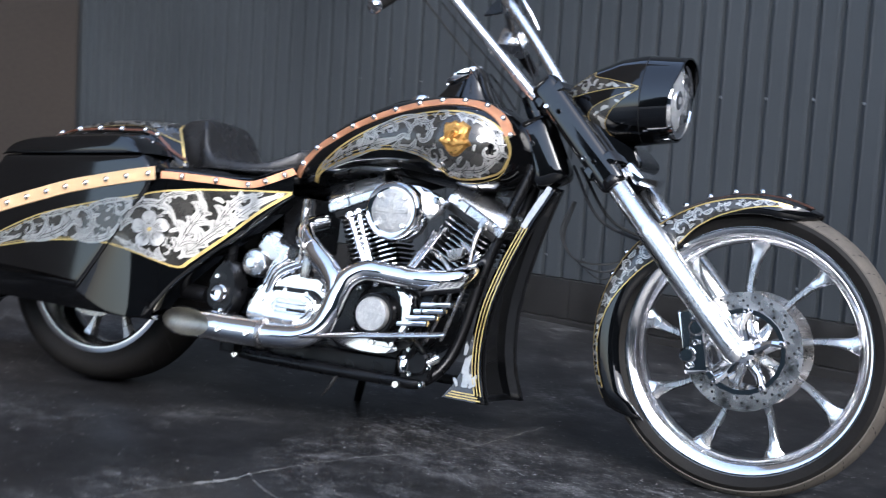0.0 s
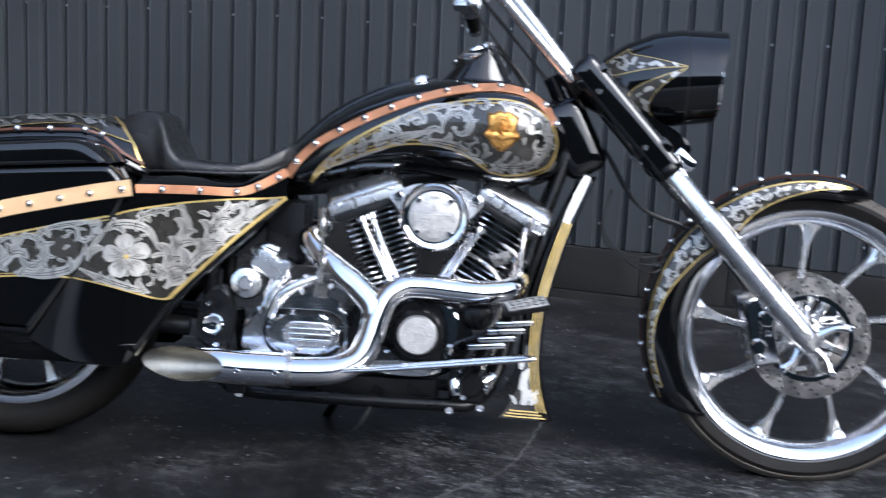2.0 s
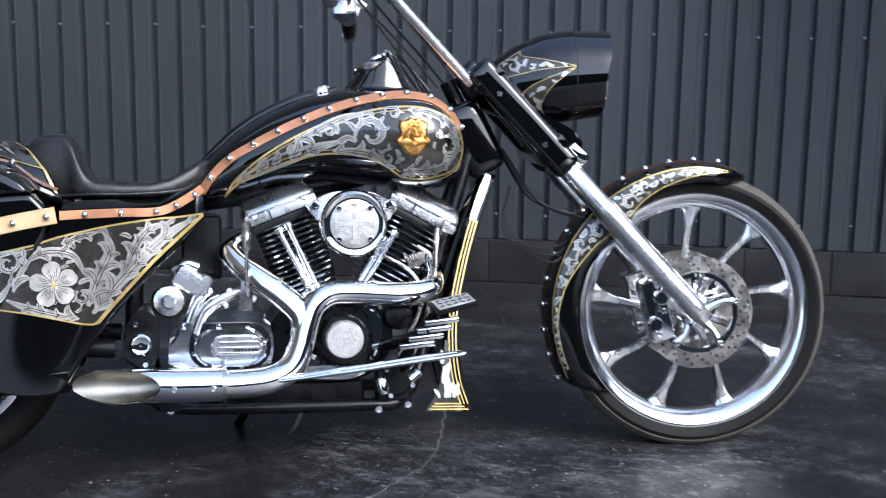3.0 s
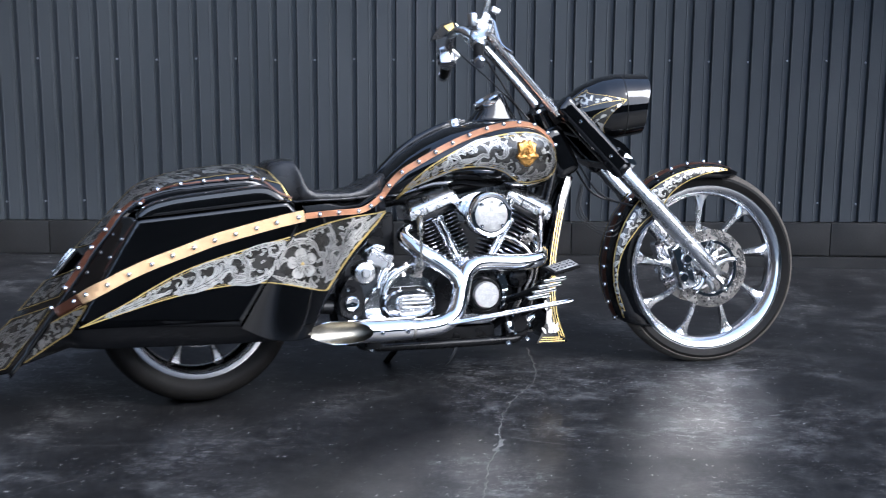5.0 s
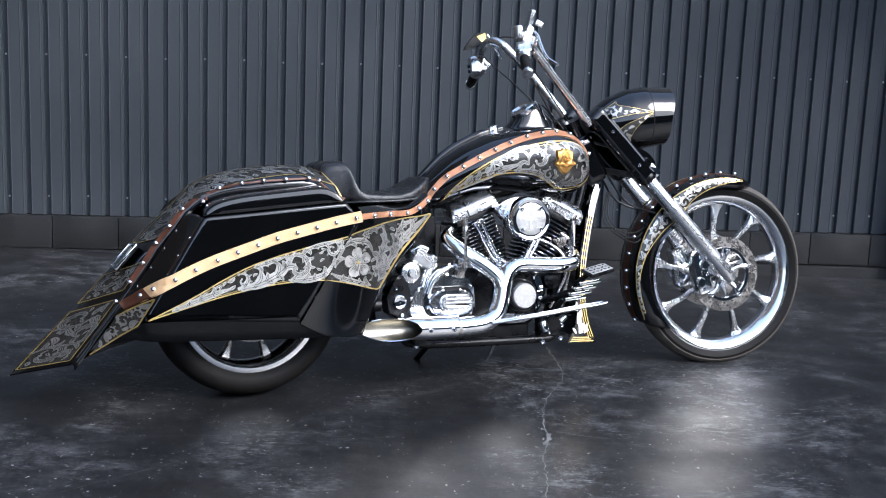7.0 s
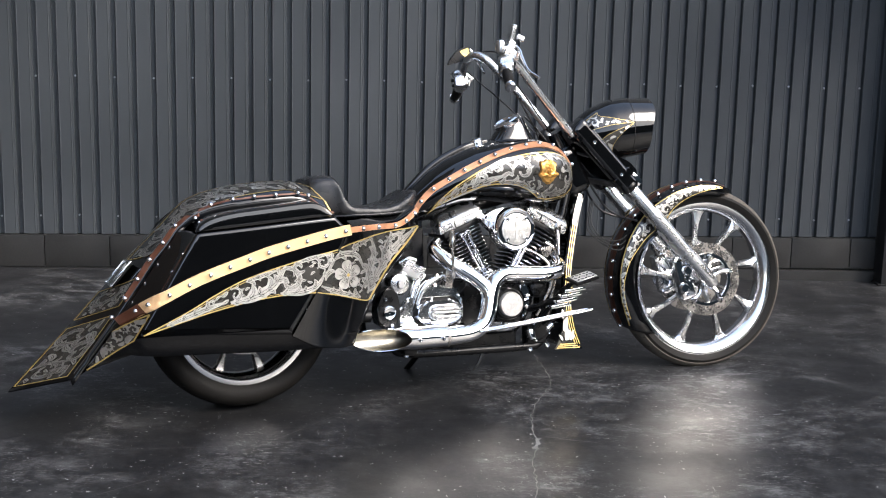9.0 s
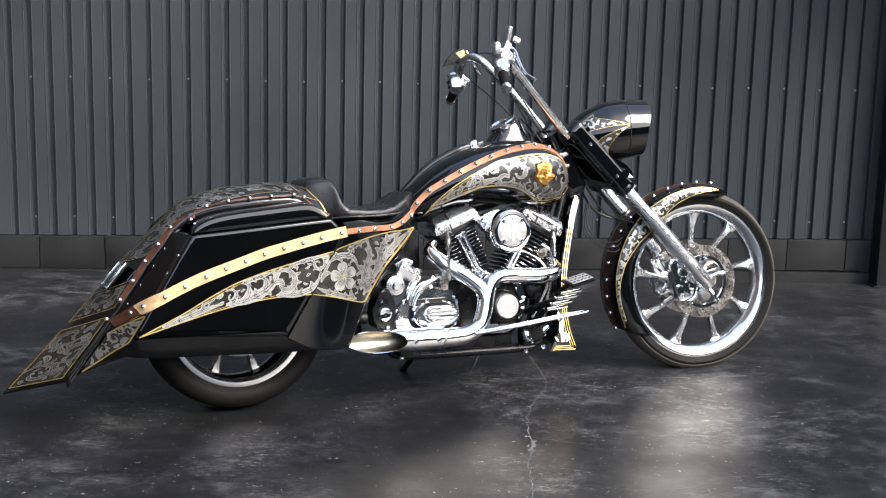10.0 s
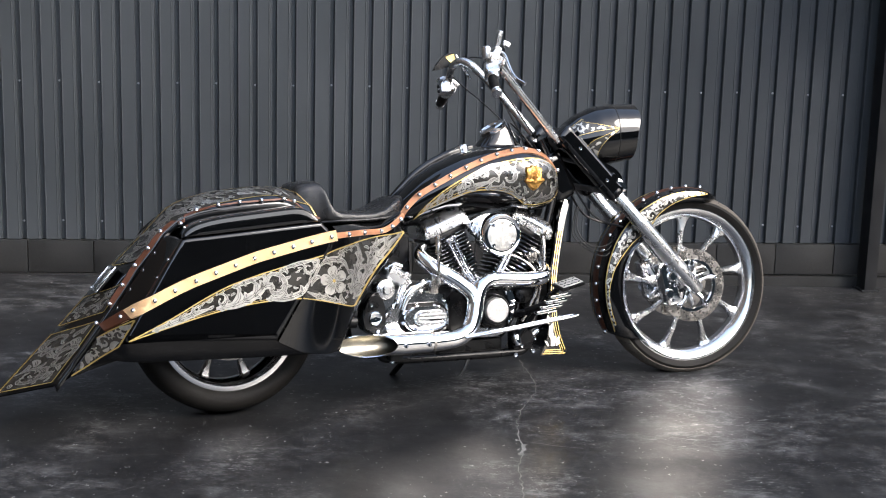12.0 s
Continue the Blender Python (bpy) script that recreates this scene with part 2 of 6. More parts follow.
LIFT = [0.0]
VEIN = [None]  # the mesh that takes the dark engraved veins
TAKEN = []  # where the ornament lies already


FIELD = [None]  # the outline that the ornament keeps to


def inside(x, z):
    """Whether a place lies in the outline of the field in hand."""
    if FIELD[0] is None:
        return True
    hit, n = False, len(FIELD[0])
    for i in range(n):
        (a, b), (c, d) = FIELD[0][i - 1], FIELD[0][i]
        if (b > z) != (d > z) and x < (c - a) * (z - b) / (d - b) + a:
            hit = not hit
    return hit


def engrave(line, widths, face, count, lift=.0034):
    """Fine dark engraved lines that run along a stroke."""
    if VEIN[0] is None or len(line) < 6:
        return
    for k in range(count):
        off = ((k + 1) / (count + 1) - .5) * .82
        row = []
        for i in range(1 + (k % 2), len(line) - 1 - (k % 3)):
            a, b = line[i - 1], line[i + 1]
            d = math.hypot(b[0] - a[0], b[1] - a[1]) or 1
            row.append((line[i][0] - (b[1] - a[1]) / d * widths[i] * off, line[i][1] + (b[0] - a[0]) / d * widths[i] * off))
        if len(row) > 3:
            stroke(VEIN[0], row, [.0015 * min(1, 3 * j / len(row) + .3, 3 * (1 - j / len(row))) for j in range(len(row))], face, lift)


def leaf(bm, x, z, ang, size, bend, face, fat=.34, n=12):
    """One curling leaf lobe that starts at x, z and heads along ang, full in its belly, with engraved veins."""
    LIFT[0] = (LIFT[0] + .00011) % .0011
    line, a = [], ang
    for i in range(n):
        if not inside(x, z):
            break
        line.append((x, z))
        a += bend / n * (.4 + 1.2 * i / n)
        x, z = x + math.cos(a) * size / n, z + math.sin(a) * size / n
    n = len(line)
    if n < 4:
        return
    w = size * fat * min(1, .35 + n / 14)
    widths = [w * (math.sin(math.pi * min(1, .14 + .86 * (i / (n - 1)) ** 1.15)) ** .8) + .0004 for i in range(n)]
    TAKEN.extend((p, q, w * .5) for p, q in line)
    stroke(bm, line, widths, face, .0019 + LIFT[0])
    if size > .016:
        engrave(line, widths, face, 1 if w < .012 else 2)


def scroll(bm, x, z, r, ang, turn, face, lobes=5, twist=1.05):
    """An acanthus scroll: a full crescent that curls into a bud, with lobes that peel off outside and blades inside."""
    LIFT[0] = (LIFT[0] + .00011) % .0011
    line, widths, n = [], [], 34
    for i in range(n):
        t = i / (n - 1)
        a = ang + turn * t * twist * math.tau
        rr = r * (1 - .74 * t ** 1.1)
        p = (x + math.cos(a) * rr, z + math.sin(a) * rr)
        if not inside(*p):
            continue
        line.append(p)
        widths.append(r * (.08 + .36 * math.sin(math.pi * t ** .8) ** 1.1) + (.16 * r if t > .92 else 0))
        TAKEN.append((*p, r * .2))
    if len(line) > 3:
        stroke(bm, line, widths, face, .0019 + LIFT[0])
        engrave(line, widths, face, 3 if r > .03 else 1)
    for k in range(lobes):
        t = .0 + .46 * k / max(1, lobes - 1)
        a = ang + turn * t * twist * math.tau
        rr = r * (1 - .74 * t ** 1.1) * 1.02
        leaf(bm, x + math.cos(a) * rr, z + math.sin(a) * rr, a + turn * (1.25 - .06 * k), r * (.95 - .08 * k), turn * -1.5, face, .34)
    for k in range(3):
        t = .22 + .13 * k
        a = ang + turn * t * twist * math.tau
        rr = r * (1 - .74 * t ** 1.1) * .9
        leaf(bm, x + math.cos(a) * rr, z + math.sin(a) * rr, a + math.pi - turn * .9, r * .5, turn * 1.5, face, .36)


def plume(bm, pts, size, face, lobes=5):
    """A frond: a curved stem with full lobes that peel off to both sides, overlapping, and a lobe at its tip."""
    line = resample(smooth2(pts, 6), 26)
    lobes, size = max(3, round(lobes * .75)), size * 1.15
    LIFT[0] = (LIFT[0] + .00011) % .0011
    keep = [p for p in line if inside(*p)]
    if len(keep) > 3:
        widths = [size * (.16 + .40 * math.sin(math.pi * i / (len(keep) - 1))) for i in range(len(keep))]
        stroke(bm, keep, widths, face, .0019 + LIFT[0])
        TAKEN.extend((x, z, size * .2) for x, z in keep)
        engrave(keep, widths, face, 2)
    for k in range(lobes):
        t = .06 + .80 * k / lobes
        i = int(t * 25)
        a = math.atan2(line[i + 1][1] - line[i][1], line[i + 1][0] - line[i][0])
        sg = 1 if k % 2 else -1
        leaf(bm, *line[i], a + sg * .1, size * (1.35 - .45 * t), sg * 2.3, face, .38, 16)
        leaf(bm, *line[i], a - sg * .2, size * (.85 - .25 * t), -sg * 1.9, face, .42)
    a = math.atan2(line[-1][1] - line[-3][1], line[-1][0] - line[-3][0])
    leaf(bm, *line[-2], a, size * .7, .8, face, .42)


def fill(bm, upper, lower, face, sizes, seed, tries=260, rim=.10):
    """Sets slender lobes into the gaps of a field between two lines, along its run."""
    rnd = random.Random(seed)
    n = len(upper)
    for size in sizes:
        for _ in range(tries):
            i, k = rnd.randrange(1, n - 1), rnd.uniform(rim, 1 - rim)
            u, l = upper[i], lower[i]
            x, z = u[0] + (l[0] - u[0]) * k, u[1] + (l[1] - u[1]) * k
            if any((x - p) ** 2 + (z - q) ** 2 < (w + size * .20) ** 2 for p, q, w in TAKEN):
                continue
            if rnd.random() < .15:
                continue
            way = math.atan2(upper[i + 1][1] - upper[i - 1][1], upper[i + 1][0] - upper[i - 1][0])
            bend = rnd.choice((-1.6, 1.6))
            a = way - bend * .5 + rnd.uniform(-.4, .4) + (math.pi if rnd.random() < .3 else 0)
            leaf(bm, x - math.cos(a) * size * .45, z - math.sin(a) * size * .45, a, size, bend, face, .36)


def ruled(bm, upper, lower, face, lift, rows=6):
    """A painted field between two lines on a face."""
    n = max(len(upper), len(lower))
    grid = [[on(face, u[0] + (l[0] - u[0]) * k / rows, u[1] + (l[1] - u[1]) * k / rows, lift)[0] for k in range(rows + 1)] for u, l in zip(upper, lower)]
    skin(bm, grid, close=False)


def resample(line, n):
    """n points at even steps along a line."""
    d = [0]
    for a, b in zip(line, line[1:]):
        d.append(d[-1] + math.hypot(b[0] - a[0], b[1] - a[1]))
    out = []
    for i in range(n):
        s = d[-1] * i / (n - 1)
        out.append((lin(s, [(q, p[0]) for q, p in zip(d, line)]), lin(s, [(q, p[1]) for q, p in zip(d, line)])))
    return out


def stud_mesh():
    bm = bmesh.new()
    lathe(bm, [(.0088, 0), (.0092, .002), (.0086, .0045), (.0066, .0085), (.0036, .0108), (.0006, .0115)], (0, 0, 0), (0, 0, 1), 12)
    ob = part("stud", bm, CHROME)
    me = ob.data
    bpy.data.objects.remove(ob)
    return me


STUD = stud_mesh()


def stud(parent, place, normal):
    return again("stud", STUD, parent, Matrix.Translation(place) @ Vector(normal).to_track_quat("Z", "Y").to_matrix().to_4x4())


def bolt_mesh(r, h):
    bm = bmesh.new()
    lathe(bm, [(r, 0), (r, h * .7), (r * .8, h), (r * .45, h), (r * .4, h * .6), (.0004, h * .6)], (0, 0, 0), (0, 0, 1), 10)
    ob = part("bolt", bm, CHROME)
    me = ob.data
    bpy.data.objects.remove(ob)
    return me


BOLT = bolt_mesh(.0075, .007)
NUT = bolt_mesh(.011, .012)


def bolt(parent, place, normal=(0, -1, 0), mesh=None):
    return again("bolt", mesh or BOLT, parent, Matrix.Translation(place) @ Vector(normal).to_track_quat("Z", "Y").to_matrix().to_4x4())

def lin(x, table):
    """Value at x of a table of (x, value) rows, joined by smooth steps."""
    if x <= table[0][0]:
        return table[0][1]
    for (a, u), (b, v) in zip(table, table[1:]):
        if x <= b:
            return u + (v - u) * (x - a) / (b - a)
    return table[-1][1]


# the tank: crown, belly and half width along its length
TANK_TOP = [(-.31, .735), (-.285, .757), (-.258, .784), (-.198, .838), (-.127, .884), (-.031, .926), (.066, .950), (.122, .958), (.171, .961), (.245, .955), (.295, .942), (.34, .914), (.375, .870), (.40, .82)]
TANK_LOW = [(-.31, .672), (-.28, .658), (-.24, .662), (-.193, .680), (-.10, .706), (.016, .714), (.135, .704), (.256, .690), (.32, .695), (.36, .715), (.39, .755), (.40, .785)]
TANK_HALF = [(-.31, .095), (-.263, .118), (-.2, .14), (-.1, .162), (0, .174), (.1, .186), (.2, .202), (.27, .196), (.32, .18), (.355, .15), (.38, .105), (.395, .055), (.40, .02)]


def tank_y(x, z):
    t, b, w = lin(x, TANK_TOP), lin(x, TANK_LOW), lin(x, TANK_HALF)
    s = min(.999, abs(2 * (z - b) / max(t - b, 1e-4) - 1))
    return -w * (1 - s ** 2.5) ** (1 / 2.5)


# the saddlebag's outer face, its rear corner and the fender's shoulder behind it
SHOULDER = [(.174, -1.574), (.292, -1.478), (.367, -1.421), (.429, -1.375), (.492, -1.329), (.555, -1.287), (.611, -1.239), (.669, -1.196), (.708, -1.143), (.728, -1.076), (.75, -.86)]


def bag_y(x, z):
    corner = -1.160 - (.662 - z) * .61
    face = -.33 + .05 * max(0, (z - .675) / .07) ** 2
    if x >= corner:
        return face
    k = min(1, (corner - x) / max(.02, corner - lin(z, SHOULDER)))
    return face + (-.19 - face) * k


SIDE_POINTS = [(-.84, -.33), (-.76, -.33), (-.70, -.33), (-.62, -.322), (-.54, -.285), (-.456, -.212), (-.40, -.194), (-.348, -.184), (-.30, -.148), (-.264, -.12), (-.24, -.108)]
SIDE = smooth2(SIDE_POINTS, 8)
for _ in range(30):
    SIDE = SIDE[:1] + [(b[0], (a[1] + 2 * b[1] + c[1]) / 4) for a, b, c in zip(SIDE, SIDE[1:], SIDE[2:])] + SIDE[-1:]


def side_y(x, z):
    past = max(0, x + .645 + (.66 - z) * .527)  # how far in front of the bag's raked front edge
    return lin(x, SIDE) + .010 * (1 - math.exp(-past / .06))


# ---- the yard: floor, clad wall, post ----
def ground(x, y):
    """The floor falls gently to one side for drainage."""
    return -.022 - .0145 * x + .006 * y


def tag_structure(ob, label, category):
    return tagged(ob, label, category, kind="structure")


def build_floor():
    bm = bmesh.new()
    xs = [-900, -60, -12, -6, -3, 0, 3, 6, 12, 60, 900]
    ys = [-900, -60, -12, -6, -3, 0, 1.3, 1.75]
    grid = [[bm.verts.new((x, y, ground(max(-12, min(12, x)), max(-12, min(12, y))))) for y in ys] for x in xs]
    for a, b in zip(grid, grid[1:]):
        for i in range(len(ys) - 1):
            bm.faces.new((a[i], b[i], b[i + 1], a[i + 1]))
    return tag_structure(part("floor", bm, CONCRETE), "dark sealed concrete floor with scuffs, stains and a crack", "floor")


floor = build_floor()


def build_crack():
    """A hairline crack with a crumbled spot, filled with pale dust, and a long scored line."""
    rnd = random.Random(4)
    bm = bmesh.new()

    def run(pts, width, jitter):
        rows = []
        for i, (x, y) in enumerate(pts):
            x, y = x + rnd.uniform(-jitter, jitter), y + rnd.uniform(-jitter, jitter) * .4
            w = width * rnd.uniform(.4, 1.3)
            rows.append([(x - w, y, ground(x, y) + .0025), (x + w, y, ground(x, y) + .0025)])
        skin(bm, rows, close=False)

    way = [(.218, .062), (.218, -.065), (.224, -.183), (.221, -.348), (.176, -.468), (.118, -.602), (.077, -.744), (.057, -.913), (.053, -1.039), (.025, -1.146), (-.001, -1.247), (-.004, -1.357), (-.012, -1.437), (-.03, -1.51), (-.057, -1.767), (-.047, -2.208)]
    run(resample(way, 90), .0022, .005)
    run(resample([(.06, -.996), (.051, -1.046), (.034, -1.106)], 7), .009, .004)
    run(resample([(.038, -.73), (.083, -.747)], 5), .003, .004)
    return tagged(part("crack", bm, surface("pale_dust", (.19, .19, .18), .9, 0, .5, 14, 200), floor), "thin pale crack across the dark concrete floor", kind="structure")


build_crack()


def build_scratch():
    """Long faint lines scored into the sealed floor."""
    rnd = random.Random(9)
    for way, w in (([(-1.464, -1.592), (-1.185, -1.353), (-.973, -1.15), (-.816, -.974), (-.568, -.67)], .0017), ([(-1.409, -1.123), (-1.21, -1.106), (-.882, -1.073)], .0014), ([(.093, -.975), (.173, -1.01), (.263, -1.034)], .003), ([(1.14, -.913), (1.436, -1.086), (1.833, -1.15)], .0015)):
        bm = bmesh.new()
        skin(bm, [[(x + rnd.uniform(-.002, .002), y - k * rnd.uniform(.6, 1), ground(x, y) + .002) for k in (w, -w)] for x, y in resample(way, 40)], close=False)
        part("scratch", bm, SCORED, floor)


SCORED = surface("scored_concrete", (.11, .11, .11), .8, 0, .4, 30, 200)
build_scratch()
WALL_Y, PITCH, FIRST = 1.62, .1968, -2.129


def build_wall():
    """Corrugated cladding: broad flats with narrow sunk grooves, screwed on in two rows, over a course of dark tiles."""
    bm = bmesh.new()
    block(bm, (26, .12, 4.6), pose(2, WALL_Y + .10, 2.2), 0)
    wall = tag_structure(part("wall_north", bm, POST, flat=True), "tall wall clad in slate-grey corrugated metal sheet", "wall")
    sheets = []
    half = PITCH / 2
    for s in range(-4, 8):
        x0 = FIRST + s * 5 * PITCH - PITCH * 2 - half / 2
        bm = bmesh.new()
        prof = []
        for k in range(10):
            g = x0 + half * (k + .5)
            prof += [(g - .0125, 0), (g - .0105, .020), (g + .0080, .020), (g + .0125, 0), (g + .0155, -.0015), (g + .019, 0), (g + .070, 0), (g + .0735, -.0015), (g + .077, 0)]
        prof = [(x0, 0)] + [p for p in prof if p[0] < x0 + 10 * half] + [(x0 + 10 * half, 0)]
        rows = [[(x, WALL_Y + d, z) for x, d in prof] for z in (.193, 4.4)]
        skin(bm, rows, close=False)
        sheets.append(part("sheet", bm, SHEET, wall, flat=True))
    bm = bmesh.new()
    lathe(bm, [(.0056, 0), (.0056, .002), (.0036, .003), (.0034, .0056), (.0004, .006)], (0, 0, 0), (0, -1, 0), 10)
    head = part("screw", bm, SCREW, wall)
    me = head.data
    bpy.data.objects.remove(head)
    for i in range(-6, 27):
        for z in (1.005, .285, 2.06):
            again("screw", me, wall, pose(FIRST + i * PITCH, WALL_Y + .018, z + .004 * math.sin(i * 1.7)))
    return wall


wall = build_wall()


def build_plinth():
    """A course of dark tiles at the foot of the wall over a low kerb strip that follows the floor."""
    bm = bmesh.new()
    xs = [-11 + .5 * i for i in range(49)]
    rows = [[(x, WALL_Y - .052, ground(x, WALL_Y) - .02), (x, WALL_Y - .050, min(.018, ground(x, WALL_Y) + .055)), (x, WALL_Y - .044, min(.021, ground(x, WALL_Y) + .058)), (x, WALL_Y + .02, min(.021, ground(x, WALL_Y) + .058))] for x in xs]
    skin(bm, rows, close=False)
    base = tag_structure(part("plinth", bm, TILE, flat=True), "low charcoal tiled plinth along the foot of the clad wall", "plinth")
    bm = bmesh.new()
    block(bm, (24, .02, .26), pose(1, WALL_Y + .002, .058), 0)
    part("backing", bm, MORTAR, base)
    rnd = random.Random(2)
    for i in range(-8, 22):
        x = -2.107 + .3315 * i
        bm = bmesh.new()
        z0, z1 = max(.024, ground(x + .166, WALL_Y) + .004), .190
        block(bm, (.3275, .03, z1 - z0), pose(x + .166, WALL_Y - .019 + rnd.uniform(-.001, .001), (z0 + z1) / 2, 0, 0, rnd.uniform(-.15, .15)), .003)
        part("tile", bm, TILE, base)
    return base


build_plinth()


def build_post():
    bm = bmesh.new()
    block(bm, (.066, .115, 4.4), pose(2.376, WALL_Y - .092, 2.14), .005)
    post = tag_structure(part("post", bm, POST), "square black steel post beside the clad wall", "post")
    bm = bmesh.new()
    block(bm, (.10, .14, .010), pose(2.376, WALL_Y - .085, ground(2.376, 1.53) + .004), .003)
    part("base_plate", bm, POST, post)


build_post()


def build_far_side():
    """Plain walls, an apron and a canopy that close the yard out of view. Placed to shape light and reflections."""
    # Added dark wall, unseen; its length and height set what the black paint reflects.
    bm = bmesh.new()
    block(bm, (47.8, .3, 7.6), pose(21.1, -26, 3.5), 0)
    tag_structure(part("wall_south", bm, FACADE, flat=True), "unseen dark wall added across the yard to darken reflections", "wall")
    # Unseen pale ground, added to bounce light and brighten low reflections.
    bm = bmesh.new()
    rows = [[(x, y, ground(max(-12, min(12, x)), max(-12, y)) + .004) for y in (-80, -25.8, -12, -7.5)] for x in (-45, -12, 0, 12, 45)]
    skin(bm, rows, close=False)
    tag_structure(part("apron", bm, PALE, flat=True), "unseen pale ground added across the yard to brighten reflections", "pavement")
    # Its height is chosen to block sky light on the yard's left side.
    bm = bmesh.new()
    block(bm, (.3, 12, 14), pose(-4.55, -4.42, 6.8), 0)
    tag_structure(part("wall_west", bm, BROWN, flat=True), "tall dark brown wall at the end of the yard", "wall")
    # Another unseen wall, added so the side cover mirrors no bright horizon.
    bm = bmesh.new()
    block(bm, (.3, 28, 6.4), pose(15, -12.2, 3.0), 0)
    tag_structure(part("wall_east", bm, FACADE, flat=True), "unseen dark wall added east of the yard to darken reflections", "wall")
    # Assumed slab out of view, placed to shade the wall's upper right corner.
    bm = bmesh.new()
    block(bm, (4.0, 1.0, .12), pose(4.25, WALL_Y - .45, 2.0), 0)
    tag_structure(part("canopy", bm, POST, flat=True), "flat canopy assumed out of view, added to shade the end of the wall", "canopy")


build_far_side()


# ---- the motorcycle, in its own frame: x forward, y to its left, z up ----
bike = tagged(new("motorcycle"), "black custom motorcycle with silver scrollwork and studded copper straps", "motorcycle")
bike.matrix_world = Matrix.Translation((-.078, -.364, -.018)) @ pose(0, 0, 0, 0, 0, 17.16) @ pose(0, 0, 0, 0, .48) @ pose(0, 0, 0, -7.95)
bpy.context.view_layer.update()

# the front end is turned a little to the right about the raked steering head
STEER_AT, STEER_UP = Vector((.40, 0, .93)), Vector((-.72, 0, .69)).normalized()
STEER = Matrix.Translation(STEER_AT) @ Matrix.Rotation(radians(-4.5), 4, STEER_UP) @ Matrix.Translation(-STEER_AT)


def steered(bm):
    bmesh.ops.transform(bm, matrix=STEER, verts=bm.verts[:])
    for v in bm.verts:
        v.co.y += .045 * max(0, v.co.z - .10) / .85
    return bm


FRONT, REAR = Vector((1.031, 0, .362)), Vector((-.950, 0, .345))


def ring(bm, profile, at, n=72):
    """A ring round an axle: profile of (radius, y), closed."""
    rings = []
    for i in range(n):
        a = i / n * math.tau
        rings.append([Vector((at[0] + r * math.cos(a), at[1] + y, at[2] + r * math.sin(a))) for r, y in profile])
    rings.append(rings[0])
    vs = [[bm.verts.new(p) for p in ring_] for ring_ in rings[:-1]]
    m = len(profile)
    for i in range(n):
        a, b = vs[i], vs[(i + 1) % n]
        for j in range(m):
            bm.faces.new((a[j], a[(j + 1) % m], b[(j + 1) % m], b[j]))


def rotor_mesh(bm, at, y, r0, r1, thick=.005, n=72):
    ring(bm, [(r0, y), (r1, y), (r1, y + thick), (r0, y + thick)], at, n)


